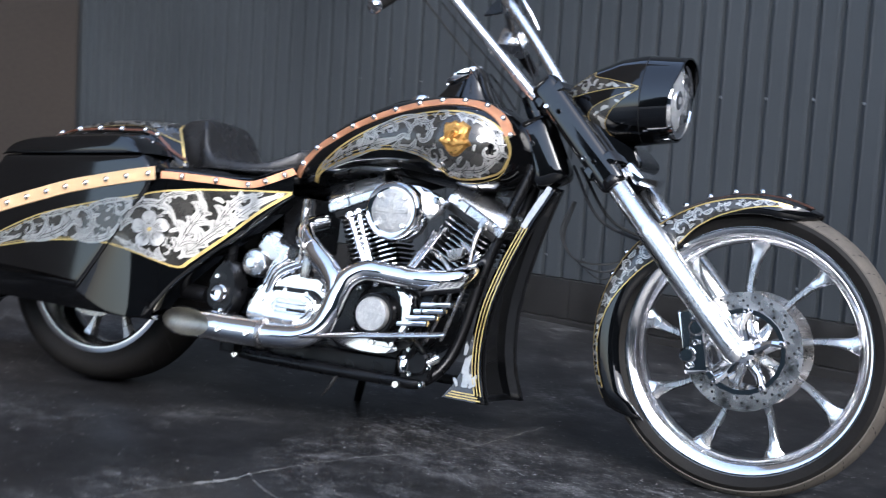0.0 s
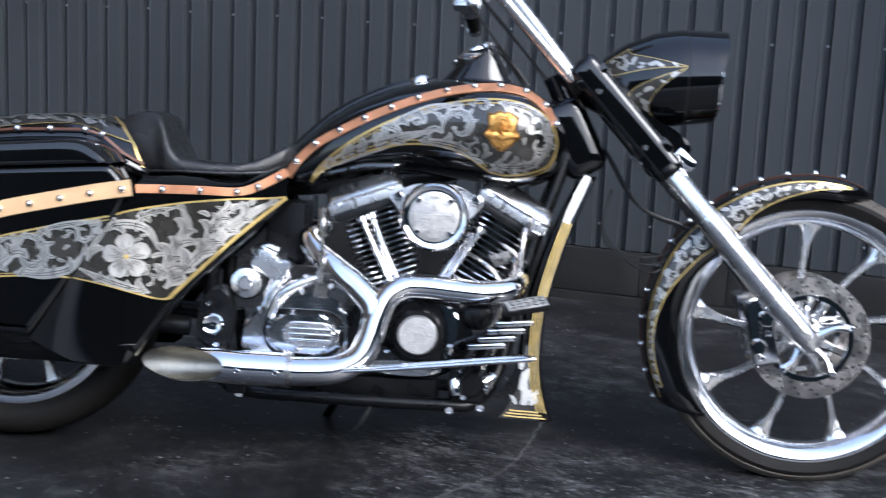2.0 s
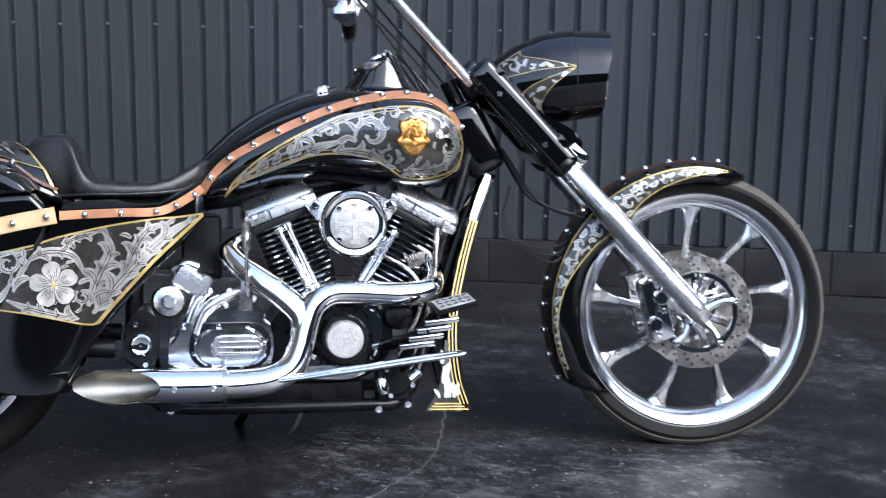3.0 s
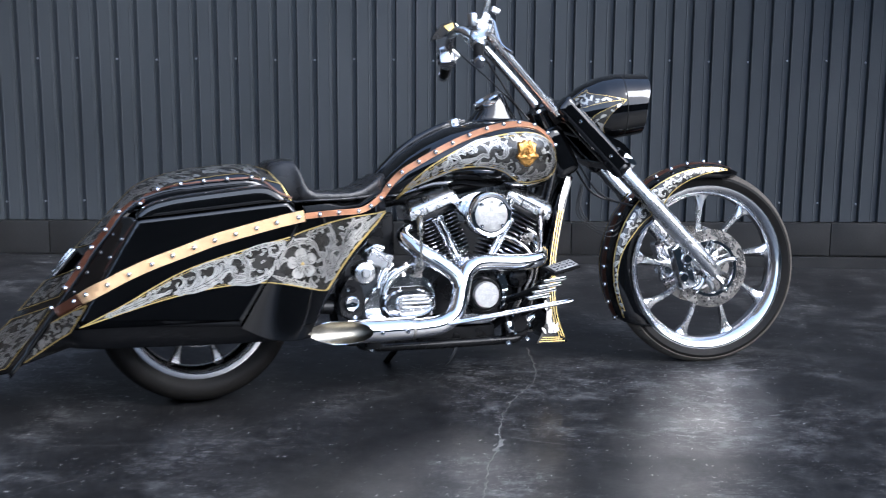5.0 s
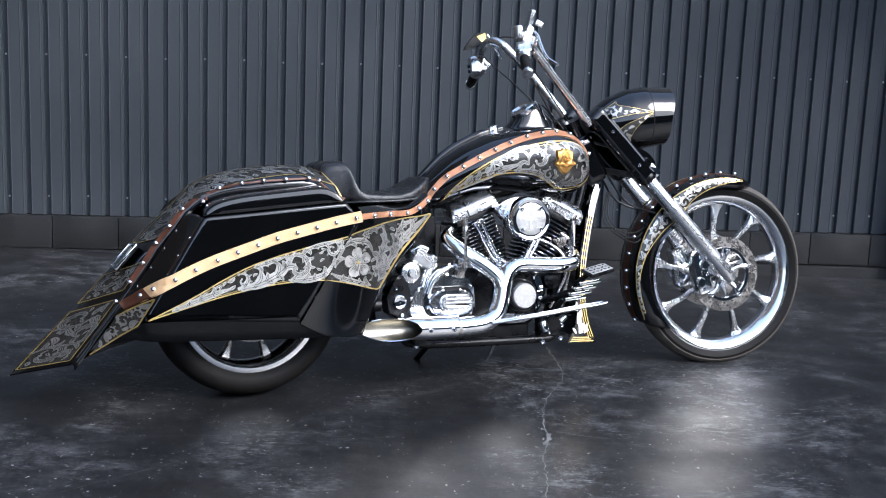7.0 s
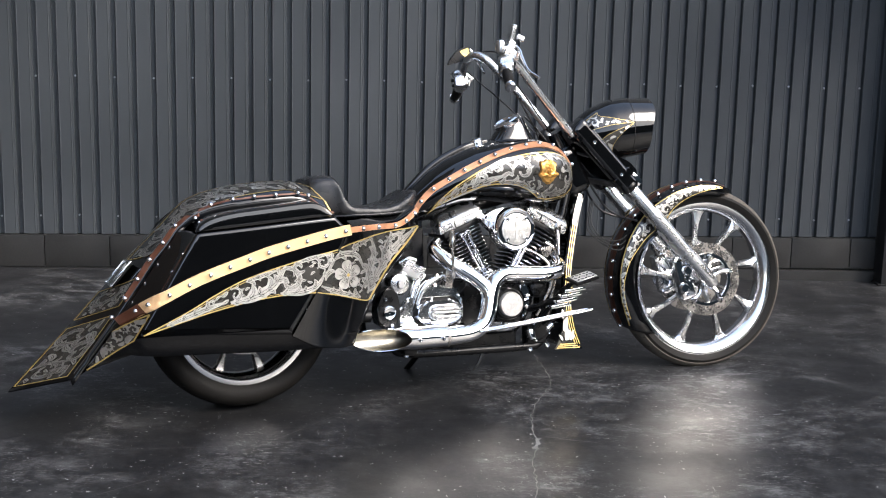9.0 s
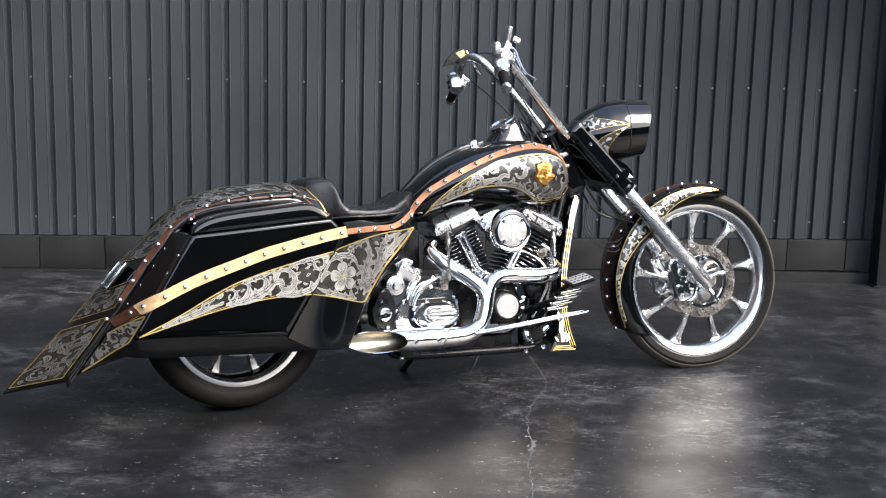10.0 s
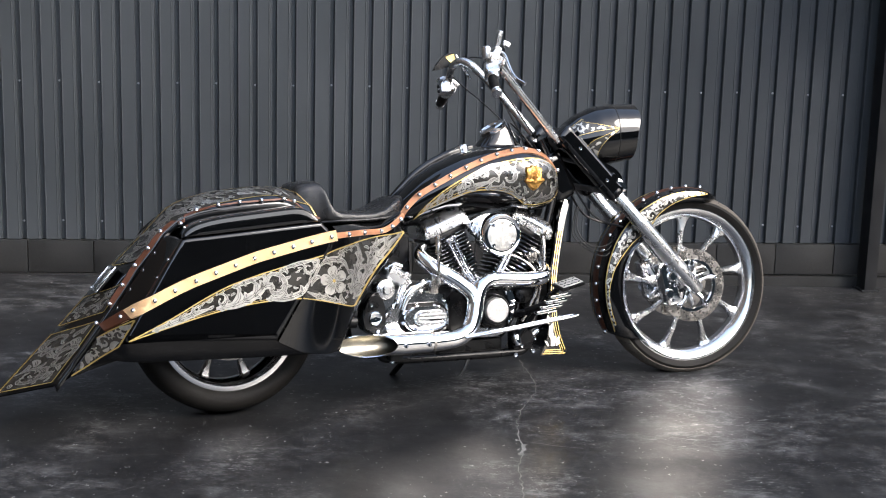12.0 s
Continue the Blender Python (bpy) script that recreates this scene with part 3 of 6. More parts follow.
def build_front_wheel():
    rim_r = .322
    bm = bmesh.new()
    ring(bm, [(rim_r, -.048), (rim_r + .005, -.046), (rim_r + .004, -.038), (rim_r - .014, -.030), (rim_r - .02, 0), (rim_r - .014, .030), (rim_r + .004, .038), (rim_r + .005, .046), (rim_r, .048),
              (rim_r - .016, .044), (rim_r - .026, .034), (rim_r - .040, .024), (rim_r - .044, .012), (rim_r - .044, -.012), (rim_r - .040, -.024), (rim_r - .026, -.034), (rim_r - .016, -.044)], FRONT, 96)
    wheel = part("front_wheel", steered(bm), ALUMINIUM, bike, "large polished spoked front wheel with a low-profile tyre")
    bm = bmesh.new()
    ring(bm, [(.318, -.046), (.330, -.053), (.345, -.058), (.358, -.053), (.368, -.042), (.375, -.026), (.378, -.009), (.378, .009), (.375, .026), (.368, .042), (.358, .053), (.345, .058), (.330, .053), (.318, .046), (.322, 0)], FRONT, 96)
    tyre = part("tyre", steered(bm), RUBBER, wheel)
    bm = bmesh.new()
    ring(bm, [(.352, -.0545), (.3586, -.0537), (.3687, -.0425), (.3757, -.0262), (.3785, -.009), (.3785, .009), (.3757, .0262), (.3687, .0425), (.3586, .0537), (.352, .0545), (.35, 0)], FRONT, 96)
    part("tread", steered(bm), WORN, tyre, "dusty worn tread")
    bm = bmesh.new()
    for i in range(40):
        a = i / 40 * math.tau
        for sgn in (-1, 1):
            for k in range(1):
                b = a + (.04 if sgn > 0 else 0)
                pts = []
                for t in range(6):
                    w = .012 + t * .0078
                    r = lin(w, [(0, .3785), (.009, .3787), (.026, .3757), (.042, .3688), (.055, .3582)])
                    pts.append((FRONT + Vector((r * math.cos(b + t * .014), sgn * w, r * math.sin(b + t * .014))), b + t * .014))
                rows = []
                for t, (p, c) in enumerate(pts):
                    d = Vector((-math.sin(c), 0, math.cos(c))) * (.0022 if 0 < t < 5 else .0004)
                    rows.append([p - d, p + d])
                skin(bm, rows, close=False)
    part("tread_groove", steered(bm), DARK, wheel, flat=True)
    bm = bmesh.new()
    lathe(bm, [(.012, -.075), (.03, -.07), (.034, -.05), (.04, -.035), (.045, -.02), (.045, .02), (.04, .035), (.034, .05), (.03, .07), (.012, .075)], FRONT, (0, -1, 0), 32)
    part("hub", steered(bm), CHROME, wheel)
    for k in range(9):
        a = radians(12 + 40 * k)
        bm = bmesh.new()
        rings = []
        for r, w, d, off in ((.036, .034, .034, 0), (.07, .020, .030, .005), (.12, .017, .028, .009), (.18, .018, .027, .008), (.225, .022, .028, .002), (.258, .034, .030, -.006), (.272, .048, .032, -.009), (.284, .066, .034, -.011)):
            c, s = math.cos(a), math.sin(a)
            o = FRONT + Vector((c, 0, s)) * r + Vector((-s, 0, c)) * off
            t = Vector((-s, 0, c))
            rings.append([o + t * (w / 2 * u) + Vector((0, d / 2 * v, 0)) for u, v in ((-1, -.6), (-.6, -1), (.6, -1), (1, -.6), (1, .6), (.6, 1), (-.6, 1), (-1, .6))])
        skin(bm, rings)
        part("spoke", steered(bm), SATIN_ALLOY, wheel)
    for sgn in (-1, 1):
        bm = bmesh.new()
        rotor_mesh(bm, FRONT, sgn * .072 - .0025, .108, .152)
        disc = part("brake_disc", steered(bm), STEEL, wheel, "drilled steel brake disc")
        bm = bmesh.new()
        for k in range(20):
            for r, da in ((.118, 0), (.130, .1), (.142, .2)):
                a = k / 20 * math.tau + da
                at = FRONT + Vector((r * math.cos(a), sgn * (.0748), r * math.sin(a)))
                lathe(bm, [(.0036, 0), (.0036, .0004)], at, (0, sgn, 0), 8)
        part("drilling", steered(bm), DARK, disc, flat=True)
        bm = bmesh.new()
        ring(bm, [(.098, sgn * .066), (.110, sgn * .068), (.110, sgn * .077), (.098, sgn * .077)], FRONT, 48)
        for k in range(5):
            a = k / 5 * math.tau + .3
            tube(bm, [FRONT + Vector((.03 * math.cos(a), sgn * .06, .03 * math.sin(a))), FRONT + Vector((.07 * math.cos(a + .12), sgn * .07, .07 * math.sin(a + .12))), FRONT + Vector((.103 * math.cos(a), sgn * .072, .103 * math.sin(a)))], [.013, .009, .012], 8, 3)
        part("disc_carrier", steered(bm), CHROME, wheel)
        for k in range(5):
            a = k / 5 * math.tau + .3
            bolt(wheel, STEER @ (FRONT + Vector((.104 * math.cos(a), sgn * .077, .104 * math.sin(a)))), (0, sgn, 0))
    bm = bmesh.new()
    a = radians(-72)
    tube(bm, [FRONT + Vector((.282 * math.cos(a), -.0, .282 * math.sin(a))), FRONT + Vector((.245 * math.cos(a), -.006, .245 * math.sin(a)))], .0035, 8, 1)
    part("valve", steered(bm), STEEL, wheel)
    return wheel


build_front_wheel()


def build_rear_wheel():
    bm = bmesh.new()
    ring(bm, [(.258, -.084), (.264, -.080), (.262, -.07), (.24, -.06), (.23, 0), (.24, .06), (.262, .07), (.264, .080), (.258, .084), (.240, .083), (.232, .075), (.222, .02), (.222, -.02), (.232, -.075), (.240, -.083)], REAR, 80)
    wheel = part("rear_wheel", bm, ALUMINIUM, bike, "wide rear wheel under the stretched bags")
    bm = bmesh.new()
    ring(bm, [(.254, -.08), (.272, -.092), (.292, -.098), (.312, -.094), (.328, -.08), (.338, -.055), (.343, -.02), (.343, .02), (.338, .055), (.328, .08), (.312, .094), (.292, .098), (.272, .092), (.254, .08), (.26, 0)], REAR, 80)
    part("tyre", bm, RUBBER, wheel)
    bm = bmesh.new()
    for i in range(26):
        a = i / 26 * math.tau
        for sgn in (-1, 1):
            rows = []
            for t in range(6):
                w = .02 + t * .014
                r = lin(w, [(0, .3437), (.02, .3437), (.055, .3387), (.08, .3288), (.094, .3128)])
                c = a + t * .03 + (.05 if sgn > 0 else 0)
                p = REAR + Vector((r * math.cos(c), sgn * w, r * math.sin(c)))
                d = Vector((-math.sin(c), 0, math.cos(c))) * (.003 if 0 < t < 5 else .0004)
                rows.append([p - d, p + d])
            skin(bm, rows, close=False)
    part("tread_groove", bm, DARK, wheel, flat=True)
    bm = bmesh.new()
    lathe(bm, [(.015, -.1), (.045, -.095), (.055, -.05), (.055, .05), (.045, .095), (.015, .1)], REAR, (0, -1, 0), 32)
    part("hub", bm, CHROME, wheel)
    for k in range(9):
        a = radians(10 + 40 * k)
        bm = bmesh.new()
        rings = []
        c, s = math.cos(a), math.sin(a)
        for r, w, d in ((.045, .03, .04), (.1, .018, .034), (.17, .018, .03), (.21, .034, .034), (.228, .05, .04)):
            o = REAR + Vector((c, 0, s)) * r + Vector((0, .012, 0))
            t = Vector((-s, 0, c))
            rings.append([o + t * (w / 2 * u) + Vector((0, d / 2 * v, 0)) for u, v in ((-1, -.6), (-.6, -1), (.6, -1), (1, -.6), (1, .6), (.6, 1), (-.6, 1), (-1, .6))])
        skin(bm, rings)
        part("spoke", bm, STEEL, wheel)
    bm = bmesh.new()
    rotor_mesh(bm, REAR, -.098, .10, .146)
    part("brake_disc", bm, STEEL, wheel)


build_rear_wheel()


def fender_radius(a):
    return lin(a, [(68, .396), (81, .402), (110, .404), (140, .407), (150, .410), (175, .411), (211, .409)])


def fender_inner(a):
    return lin(a, [(68, .380), (70, .368), (73, .360), (80, .352), (95, .351), (108, .350), (118, .338), (126, .318), (134, .300), (140, .302), (148, .316), (158, .326), (170, .328), (183, .327), (200, .326), (211, .322)])


def build_front_fender():
    def place(a, y, r):
        return FRONT + Vector((r * math.cos(radians(a)), y, r * math.sin(radians(a))))

    angles = [68 + i * 139 / 68 for i in range(69)]
    rows = []
    for a in angles:
        ro, ri = fender_radius(a), fender_inner(a)
        w = .082 * min(1, ((a - 66.5) / 15.5) ** .5) * min(1, max(.75, .75 + (211 - a) / 40))
        row, lean = [], 15 * max(0, (a - 184) / 23)
        half = [(w, ri), (w * 1.01, ri + (ro - ri) * .35), (w * .99, ri + (ro - ri) * .62), (w * .93, ri + (ro - ri) * .82), (w * .78, ro - .008), (w * .5, ro - .002), (w * .25, ro)]
        for y, r in half:
            row.append(place(a + lean * (ro - r) / (ro - ri), -y, r))
        row.append(place(a, 0, ro + .0005))
        for y, r in half[::-1]:
            row.append(place(a + lean * (ro - r) / (ro - ri), y, r))
        rows.append(row)
    bm = bmesh.new()
    skin(bm, rows, close=False)
    fender = part("front_fender", steered(bm), BLACK, bike, "black wrap-around front fender with silver scrollwork and a studded spine", angle=60)
    mod = fender.modifiers.new("thickness", "SOLIDIFY")
    mod.thickness, mod.offset = .004, -1 if rows else 1
    bm = bmesh.new()
    band = []
    for a in angles[2:-1]:
        ro = fender_radius(a)
        band.append([place(a, y, ro + .0012 + (.0022 if abs(y) < .02 else 0) - (.0012 if abs(y) > .02 else 0)) for y in (-.024, -.0215, -.01, 0, .01, .0215, .024)])
    skin(bm, band, close=False)
    strap = part("spine_strap", steered(bm), SHADED_COPPER, fender, "copper strap along the fender's crown")
    for k in range(14):
        a = 81.3 + k * 9.62
        stud(strap, STEER @ place(a, 0, fender_radius(a) + .003), STEER.to_3x3() @ Vector((math.cos(radians(a)), 0, math.sin(radians(a)))))

    def cheek(x, z):
        a = math.degrees(math.atan2(z - FRONT.z, x - FRONT.x)) % 360
        r = math.hypot(x - FRONT.x, z - FRONT.z)
        ro, ri = fender_radius(a), fender_inner(a)
        w = .082 * min(1, ((a - 66.5) / 15.5) ** .5) * min(1, max(.75, .75 + (211 - a) / 40))
        k = (r - ri) / max(.01, ro - ri)
        return -w * lin(k, [(0, 1), (.35, 1.01), (.62, .99), (.82, .93), (.93, .8), (1, .5)])

    def at(a, k):
        r = fender_inner(a) + (fender_radius(a) - fender_inner(a)) * k
        return FRONT.x + r * math.cos(radians(a)), FRONT.z + r * math.sin(radians(a))

    def across(a, r):
        return (r - fender_inner(a)) / (fender_radius(a) - fender_inner(a))

    OUTER = [(78, .388), (92, .391), (120, .392), (150, .397), (175, .399), (207, .396)]
    INNER = [(78, .385), (88, .374), (98, .362), (108, .352), (118, .340), (126, .325), (134, .318), (146, .338), (156, .352), (168, .374), (182, .388), (207, .385)]
    span = [78 + i * 4 for i in range(33)]
    outer = [at(a, across(a, lin(a, OUTER))) for a in span]
    inner = [at(a, max(.03, across(a, lin(a, INNER)))) for a in span]
    for side in (1, -1):
        flip = Matrix.Diagonal((1, side, 1, 1))
        bm = bmesh.new()
        ruled(bm, outer, inner, cheek, .0012, 4)
        bmesh.ops.transform(bm, matrix=flip, verts=bm.verts[:])
        field = part("painted_field", steered(bm), GRAPHITE, fender)
        bm = bmesh.new()
        for line in (outer, inner):
            stroke(bm, line, [.0030] * len(line), cheek, .0022)
        bmesh.ops.transform(bm, matrix=flip, verts=bm.verts[:])
        part("gold_line", steered(bm), GOLD, fender)
        bm, VEIN[0] = bmesh.new(), bmesh.new()
        TAKEN.clear()
        FIELD[0] = outer + inner[::-1]
        for i, a in enumerate(range(96, 172, 9)):
            ro, ri = lin(a, OUTER), lin(a, INNER)
            x, z = at(a, across(a, ri + (ro - ri) * (.5 + .10 * (-1) ** i)))
            scroll(bm, x, z, (ro - ri) * .36, radians(a + 200 + 40 * (i % 2)), 1 if i % 2 else -1, cheek, 4)
        fill(bm, outer, inner, cheek, (.034, .024, .016), 5, 160)
        FIELD[0] = None
        for mesh in (bm, VEIN[0]):
            bmesh.ops.transform(mesh, matrix=flip, verts=mesh.verts[:])
        part("scrollwork", steered(bm), SILVER, field)
        part("vein", steered(VEIN[0]), GRAPHITE, field)
        VEIN[0] = None
    for y in (-.088, .088):
        bm = bmesh.new()
        tube(bm, [place(128, y, .33), place(132, y * 1.15, .30), place(140, y * 1.25, .26)], .008, 8, 3)
        part("fender_stay", steered(bm), BLACK, fender)


build_front_fender()


def build_forks():
    top, knee, foot = Vector((.430, 0, 1.004)), Vector((.650, 0, .765)), Vector((1.035, 0, .345))
    way = (foot - top).normalized()
    for side, name in ((-1, "fork_leg"), (1, "fork_leg")):
        y = Vector((0, side * .118, 0))
        bm = bmesh.new()
        tube(bm, [top + y, knee + way * .05 + y], .0245, 20, 1)
        tubes = part(name, steered(bm), CHROME, bike)
        bm = bmesh.new()
        a, b = knee + y + way * .0, foot + y
        prof = [(.026, 0), (.0285, .004), (.0285, .145), (.030, .15), (.0325, .165), (.0325, .18), (.0325, (b - a).length - .06), (.031, (b - a).length - .02), (.024, (b - a).length), (.006, (b - a).length + .002)]
        lathe(bm, prof, a, way, 28)
        lower = part("slider", steered(bm), SATIN_ALLOY, tubes)
        bm = bmesh.new()
        lathe(bm, [(.036, -.006), (.038, 0), (.038, .012), (.034, .02)], knee + y - way * .004, way, 28)
        part("collar", steered(bm), SATIN, tubes)
        bm = bmesh.new()
        nrm = Vector((way.z, 0, -way.x))
        mid = (top + knee) / 2 + y
        m = Matrix.Translation(mid) @ Matrix((way, (0, 1, 0), nrm)).transposed().to_4x4()
        block(bm, ((knee - top).length + .04, .066, .078), m, .0325, 7)
        tin = part("fork_cover", steered(bm), BLACK, tubes, "gloss black fork cover")
        for t in (.21, .75):
            p = top + (knee - top) * t + y + Vector((0, side * .031, 0)) + nrm * .016
            bolt(tin, STEER @ p, (0, side, 0))
        bm = bmesh.new()
        lathe(bm, [(.017, -.02), (.017, .055), (.013, .062), (.001, .062)], FRONT + Vector((0, side * .062, 0)), (0, side, 0), 20)
        part("axle_cap", steered(bm), CHROME, tubes)
        bm = bmesh.new()
        # caliper on the trailing side of the slider
        c = FRONT + Vector((-.122, side * .084, .012))
        block(bm, (.064, .055, .165), Matrix.Translation(c) @ pose(0, 0, 0, 0, -14), .012, 3)
        for k in (-1, 1):
            lathe(bm, [(.021, 0), (.021, .008), (.016, .014), (.001, .014)], c + Vector((.008 * k, side * .026, .036 * k)), (0, side, 0), 18)
        block(bm, (.03, .03, .10), Matrix.Translation(c + Vector((.045, 0, .03))) @ pose(0, 0, 0, 0, -40), .008)
        cal = part("brake_caliper", steered(bm), CHROME, tubes, "polished brake caliper")
        for dx, dz in ((0, .062), (0, -.062), (.012, .0)):
            bolt(cal, STEER @ (c + Vector((dx, side * .028, dz))), (0, side, 0))
        bm = bmesh.new()
        for i in range(5):
            block(bm, (.006, .002, .007), Matrix.Translation(c + Vector((-.004, side * .0285, -.022 + i * .011))), 0)
        part("lettering_bar", steered(bm), DARK, cal)
        bm = bmesh.new()
        tube(bm, [c + Vector((0, side * .01, .075)), c + Vector((-.02, side * .02, .14)), Vector((.76, side * .06, .60)), Vector((.60, side * .05, .66)), Vector((.50, side * .03, .80))], .0045, 8, 8)
        part("brake_hose", steered(bm), CABLE, tubes)
    bm = bmesh.new()
    m = Matrix.Translation(top + way * .03) @ Matrix((way, (0, 1, 0), Vector((way.z, 0, -way.x)))).transposed().to_4x4()
    block(bm, (.03, .30, .09), m, .01, 3)
    part("upper_yoke", steered(bm), BLACK, bike)
    bm = bmesh.new()
    m = Matrix.Translation(knee - way * .05) @ Matrix((way, (0, 1, 0), Vector((way.z, 0, -way.x)))).transposed().to_4x4()
    block(bm, (.04, .30, .09), m, .01, 3)
    part("lower_yoke", steered(bm), BLACK, bike)
    bm = bmesh.new()
    for k in range(3):
        tube(bm, [(.52, -.02 + .012 * k, .70), (.50, -.04 + .02 * k, .61 - .01 * k), (.55 + .01 * k, -.05 + .02 * k, .545 - .012 * k), (.64, -.03, .54 - .02 * k), (.71, 0, .58)], .0024, 6, 6)
    part("loom", bm, CABLE, bike, "black brake lines and cables below the steering head")
    bm = bmesh.new()
    tube(bm, [(.36, 0, .98), (.455, 0, .80)], .034, 20, 1)
    part("steering_head", bm, BLACK, bike)
    bm = bmesh.new()
    block(bm, (.11, .11, .20), pose(.415, 0, .825, 0, -26), .05, 6)
    part("neck_cowl", bm, BLACK, bike, "rounded black cowl over the steering neck")


build_forks()


# the headlamp nacelle: x, crown, keel, half width
NACELLE = [(.400, .940, .930, .016), (.425, .968, .915, .036), (.449, .994, .902, .052), (.486, 1.035, .886, .072), (.536, 1.072, .870, .088), (.611, 1.104, .864, .102), (.676, 1.116, .870, .108), (.765, 1.116, .884, .111)]


def nacelle_y(x, z):
    t, b, w = (lin(x, [(r[0], r[k]) for r in NACELLE]) for k in (1, 2, 3))
    s = min(.999, abs(2 * (z - b) / max(t - b, 1e-3) - 1))
    return -w * (1 - s ** 2.2) ** (1 / 2.2)


def build_headlamp():
    n = 36
    rings = []
    xs = [.400 + i * .365 / 26 for i in range(27)]
    for x in xs:
        t, b, w = (lin(x, [(r[0], r[k]) for r in NACELLE]) for k in (1, 2, 3))
        mid, h = (t + b) / 2, (t - b) / 2
        rings.append([Vector((x, w * math.copysign(abs(math.cos(a)) ** (2 / 2.2), math.cos(a)), mid + h * math.copysign(abs(math.sin(a)) ** (2 / 2.2), math.sin(a)))) for a in (j / n * math.tau for j in range(n))])
    # the visor reaches further forward above than below
    for f in (.35, 1.0):
        rings.append([Vector((0.765 + f * .024 * min(1, max(.05, (v.z - .985) / .085)), v.y, v.z)) for v in rings[26]])
    inner = [Vector((v.x, v.y * .955, .996 + (v.z - .996) * .955)) for v in rings[-1]]
    deep = [Vector((.752, v.y * .955, .996 + (v.z - .996) * .955)) for v in rings[26]]
    bm = bmesh.new()
    vs = skin(bm, [*rings, inner, deep], caps=False)
    bm.faces.new(vs[0][::-1])
    shell = part("headlamp_nacelle", steered(bm), BLACK, bike, "black bullet headlamp shell with silver scrollwork", angle=50)
    bm = bmesh.new()
    lathe(bm, [(.100, 0), (.104, .012), (.100, .022), (.096, .018)], (.752, 0, .996), (1, 0, 0), 40)
    bez = part("bezel", steered(bm), CHROME, shell)
    bm = bmesh.new()
    lathe(bm, [(.098, 0), (.096, .012), (.07, .024), (.03, .031), (.001, .033)], (.752, 0, .996), (1, 0, 0), 40)
    lens = part("lens", steered(bm), LENS, shell, "clear faceted headlamp lens")
    bm = bmesh.new()
    for dy, dz in ((0, .05), (-.045, 0), (.045, 0), (0, -.05), (0, 0)):
        lathe(bm, [(.024, 0), (.026, .008), (.018, .012), (.001, .004)], (.772, dy, .996 + dz), (1, 0, 0), 20)
    part("projector", steered(bm), CHROME, lens)
    bm = bmesh.new()
    for x0 in (.690,):
        t, b = lin(x0, [(r[0], r[1]) for r in NACELLE]), lin(x0, [(r[0], r[2]) for r in NACELLE])
        pts = [(x0, b + (t - b) * (.03 + .94 * i / 24)) for i in range(25)]
        stroke(bm, pts, [.002] * 25, nacelle_y, .0012)
    part("seam", steered(bm), DARK, shell)
    upper = resample(smooth2([(.452, .978), (.462, .994), (.486, 1.016), (.522, 1.042), (.548, 1.058), (.543, 1.048), (.556, 1.043), (.60, 1.037), (.685, 1.021)], 5), 40)
    lower = resample(smooth2([(.452, .977), (.462, .976), (.52, .992), (.60, 1.011), (.685, 1.020)], 6), 40)
    cusp_u = resample(smooth2([(.685, 1.017), (.616, .990), (.567, .966), (.547, .943), (.555, .920), (.580, .890), (.625, .872)], 6), 40)
    cusp_l = resample(smooth2([(.682, 1.014), (.64, .983), (.61, .951), (.597, .92), (.604, .898), (.628, .880)], 6), 40)
    for side in (1, -1):
        flip = Matrix.Diagonal((1, side, 1, 1))

        def paint(name, bm, mat, parent):
            bmesh.ops.transform(bm, matrix=flip, verts=bm.verts[:])
            return part(name, steered(bm), mat, parent)

        bm = bmesh.new()
        ruled(bm, upper, lower, nacelle_y, .0009)
        ruled(bm, cusp_u, cusp_l, nacelle_y, .0009)
        field = paint("painted_field", bm, GRAPHITE, shell)
        bm = bmesh.new()
        for ln in (upper, lower, cusp_u, cusp_l):
            stroke(bm, ln, [.0015] * len(ln), nacelle_y, .0018)
        paint("gold_line", bm, GOLD, shell)
        bm = bmesh.new()
        TAKEN.clear()
        FIELD[0] = upper + lower[::-1]
        for x, z, r, a, tr in ((.524, 1.018, .018, 2.4, -1), (.488, .996, .012, 3.6, 1)):
            scroll(bm, x, z, r, a, tr, nacelle_y, 4)
        fill(bm, upper, lower, nacelle_y, (.026, .018), 3, 14)
        FIELD[0] = cusp_u + cusp_l[::-1]
        fill(bm, cusp_u, cusp_l, nacelle_y, (.03, .02), 3, 14)
        FIELD[0] = None
        paint("scrollwork", bm, SILVER, field)
    bm = bmesh.new()
    plate(bm, smooth2([(.47, .94), (.53, .88), (.60, .845), (.66, .82), (.70, .80), (.708, .825), (.67, .86), (.62, .885), (.53, .94)], 3), -.085, .085, .008)
    part("lower_cowl", steered(bm), BLACK, shell)
    bm = bmesh.new()
    block(bm, (.06, .20, .03), pose(.695, 0, .79, 0, 43), .008)
    part("trim", steered(bm), CHROME, shell)


build_headlamp()


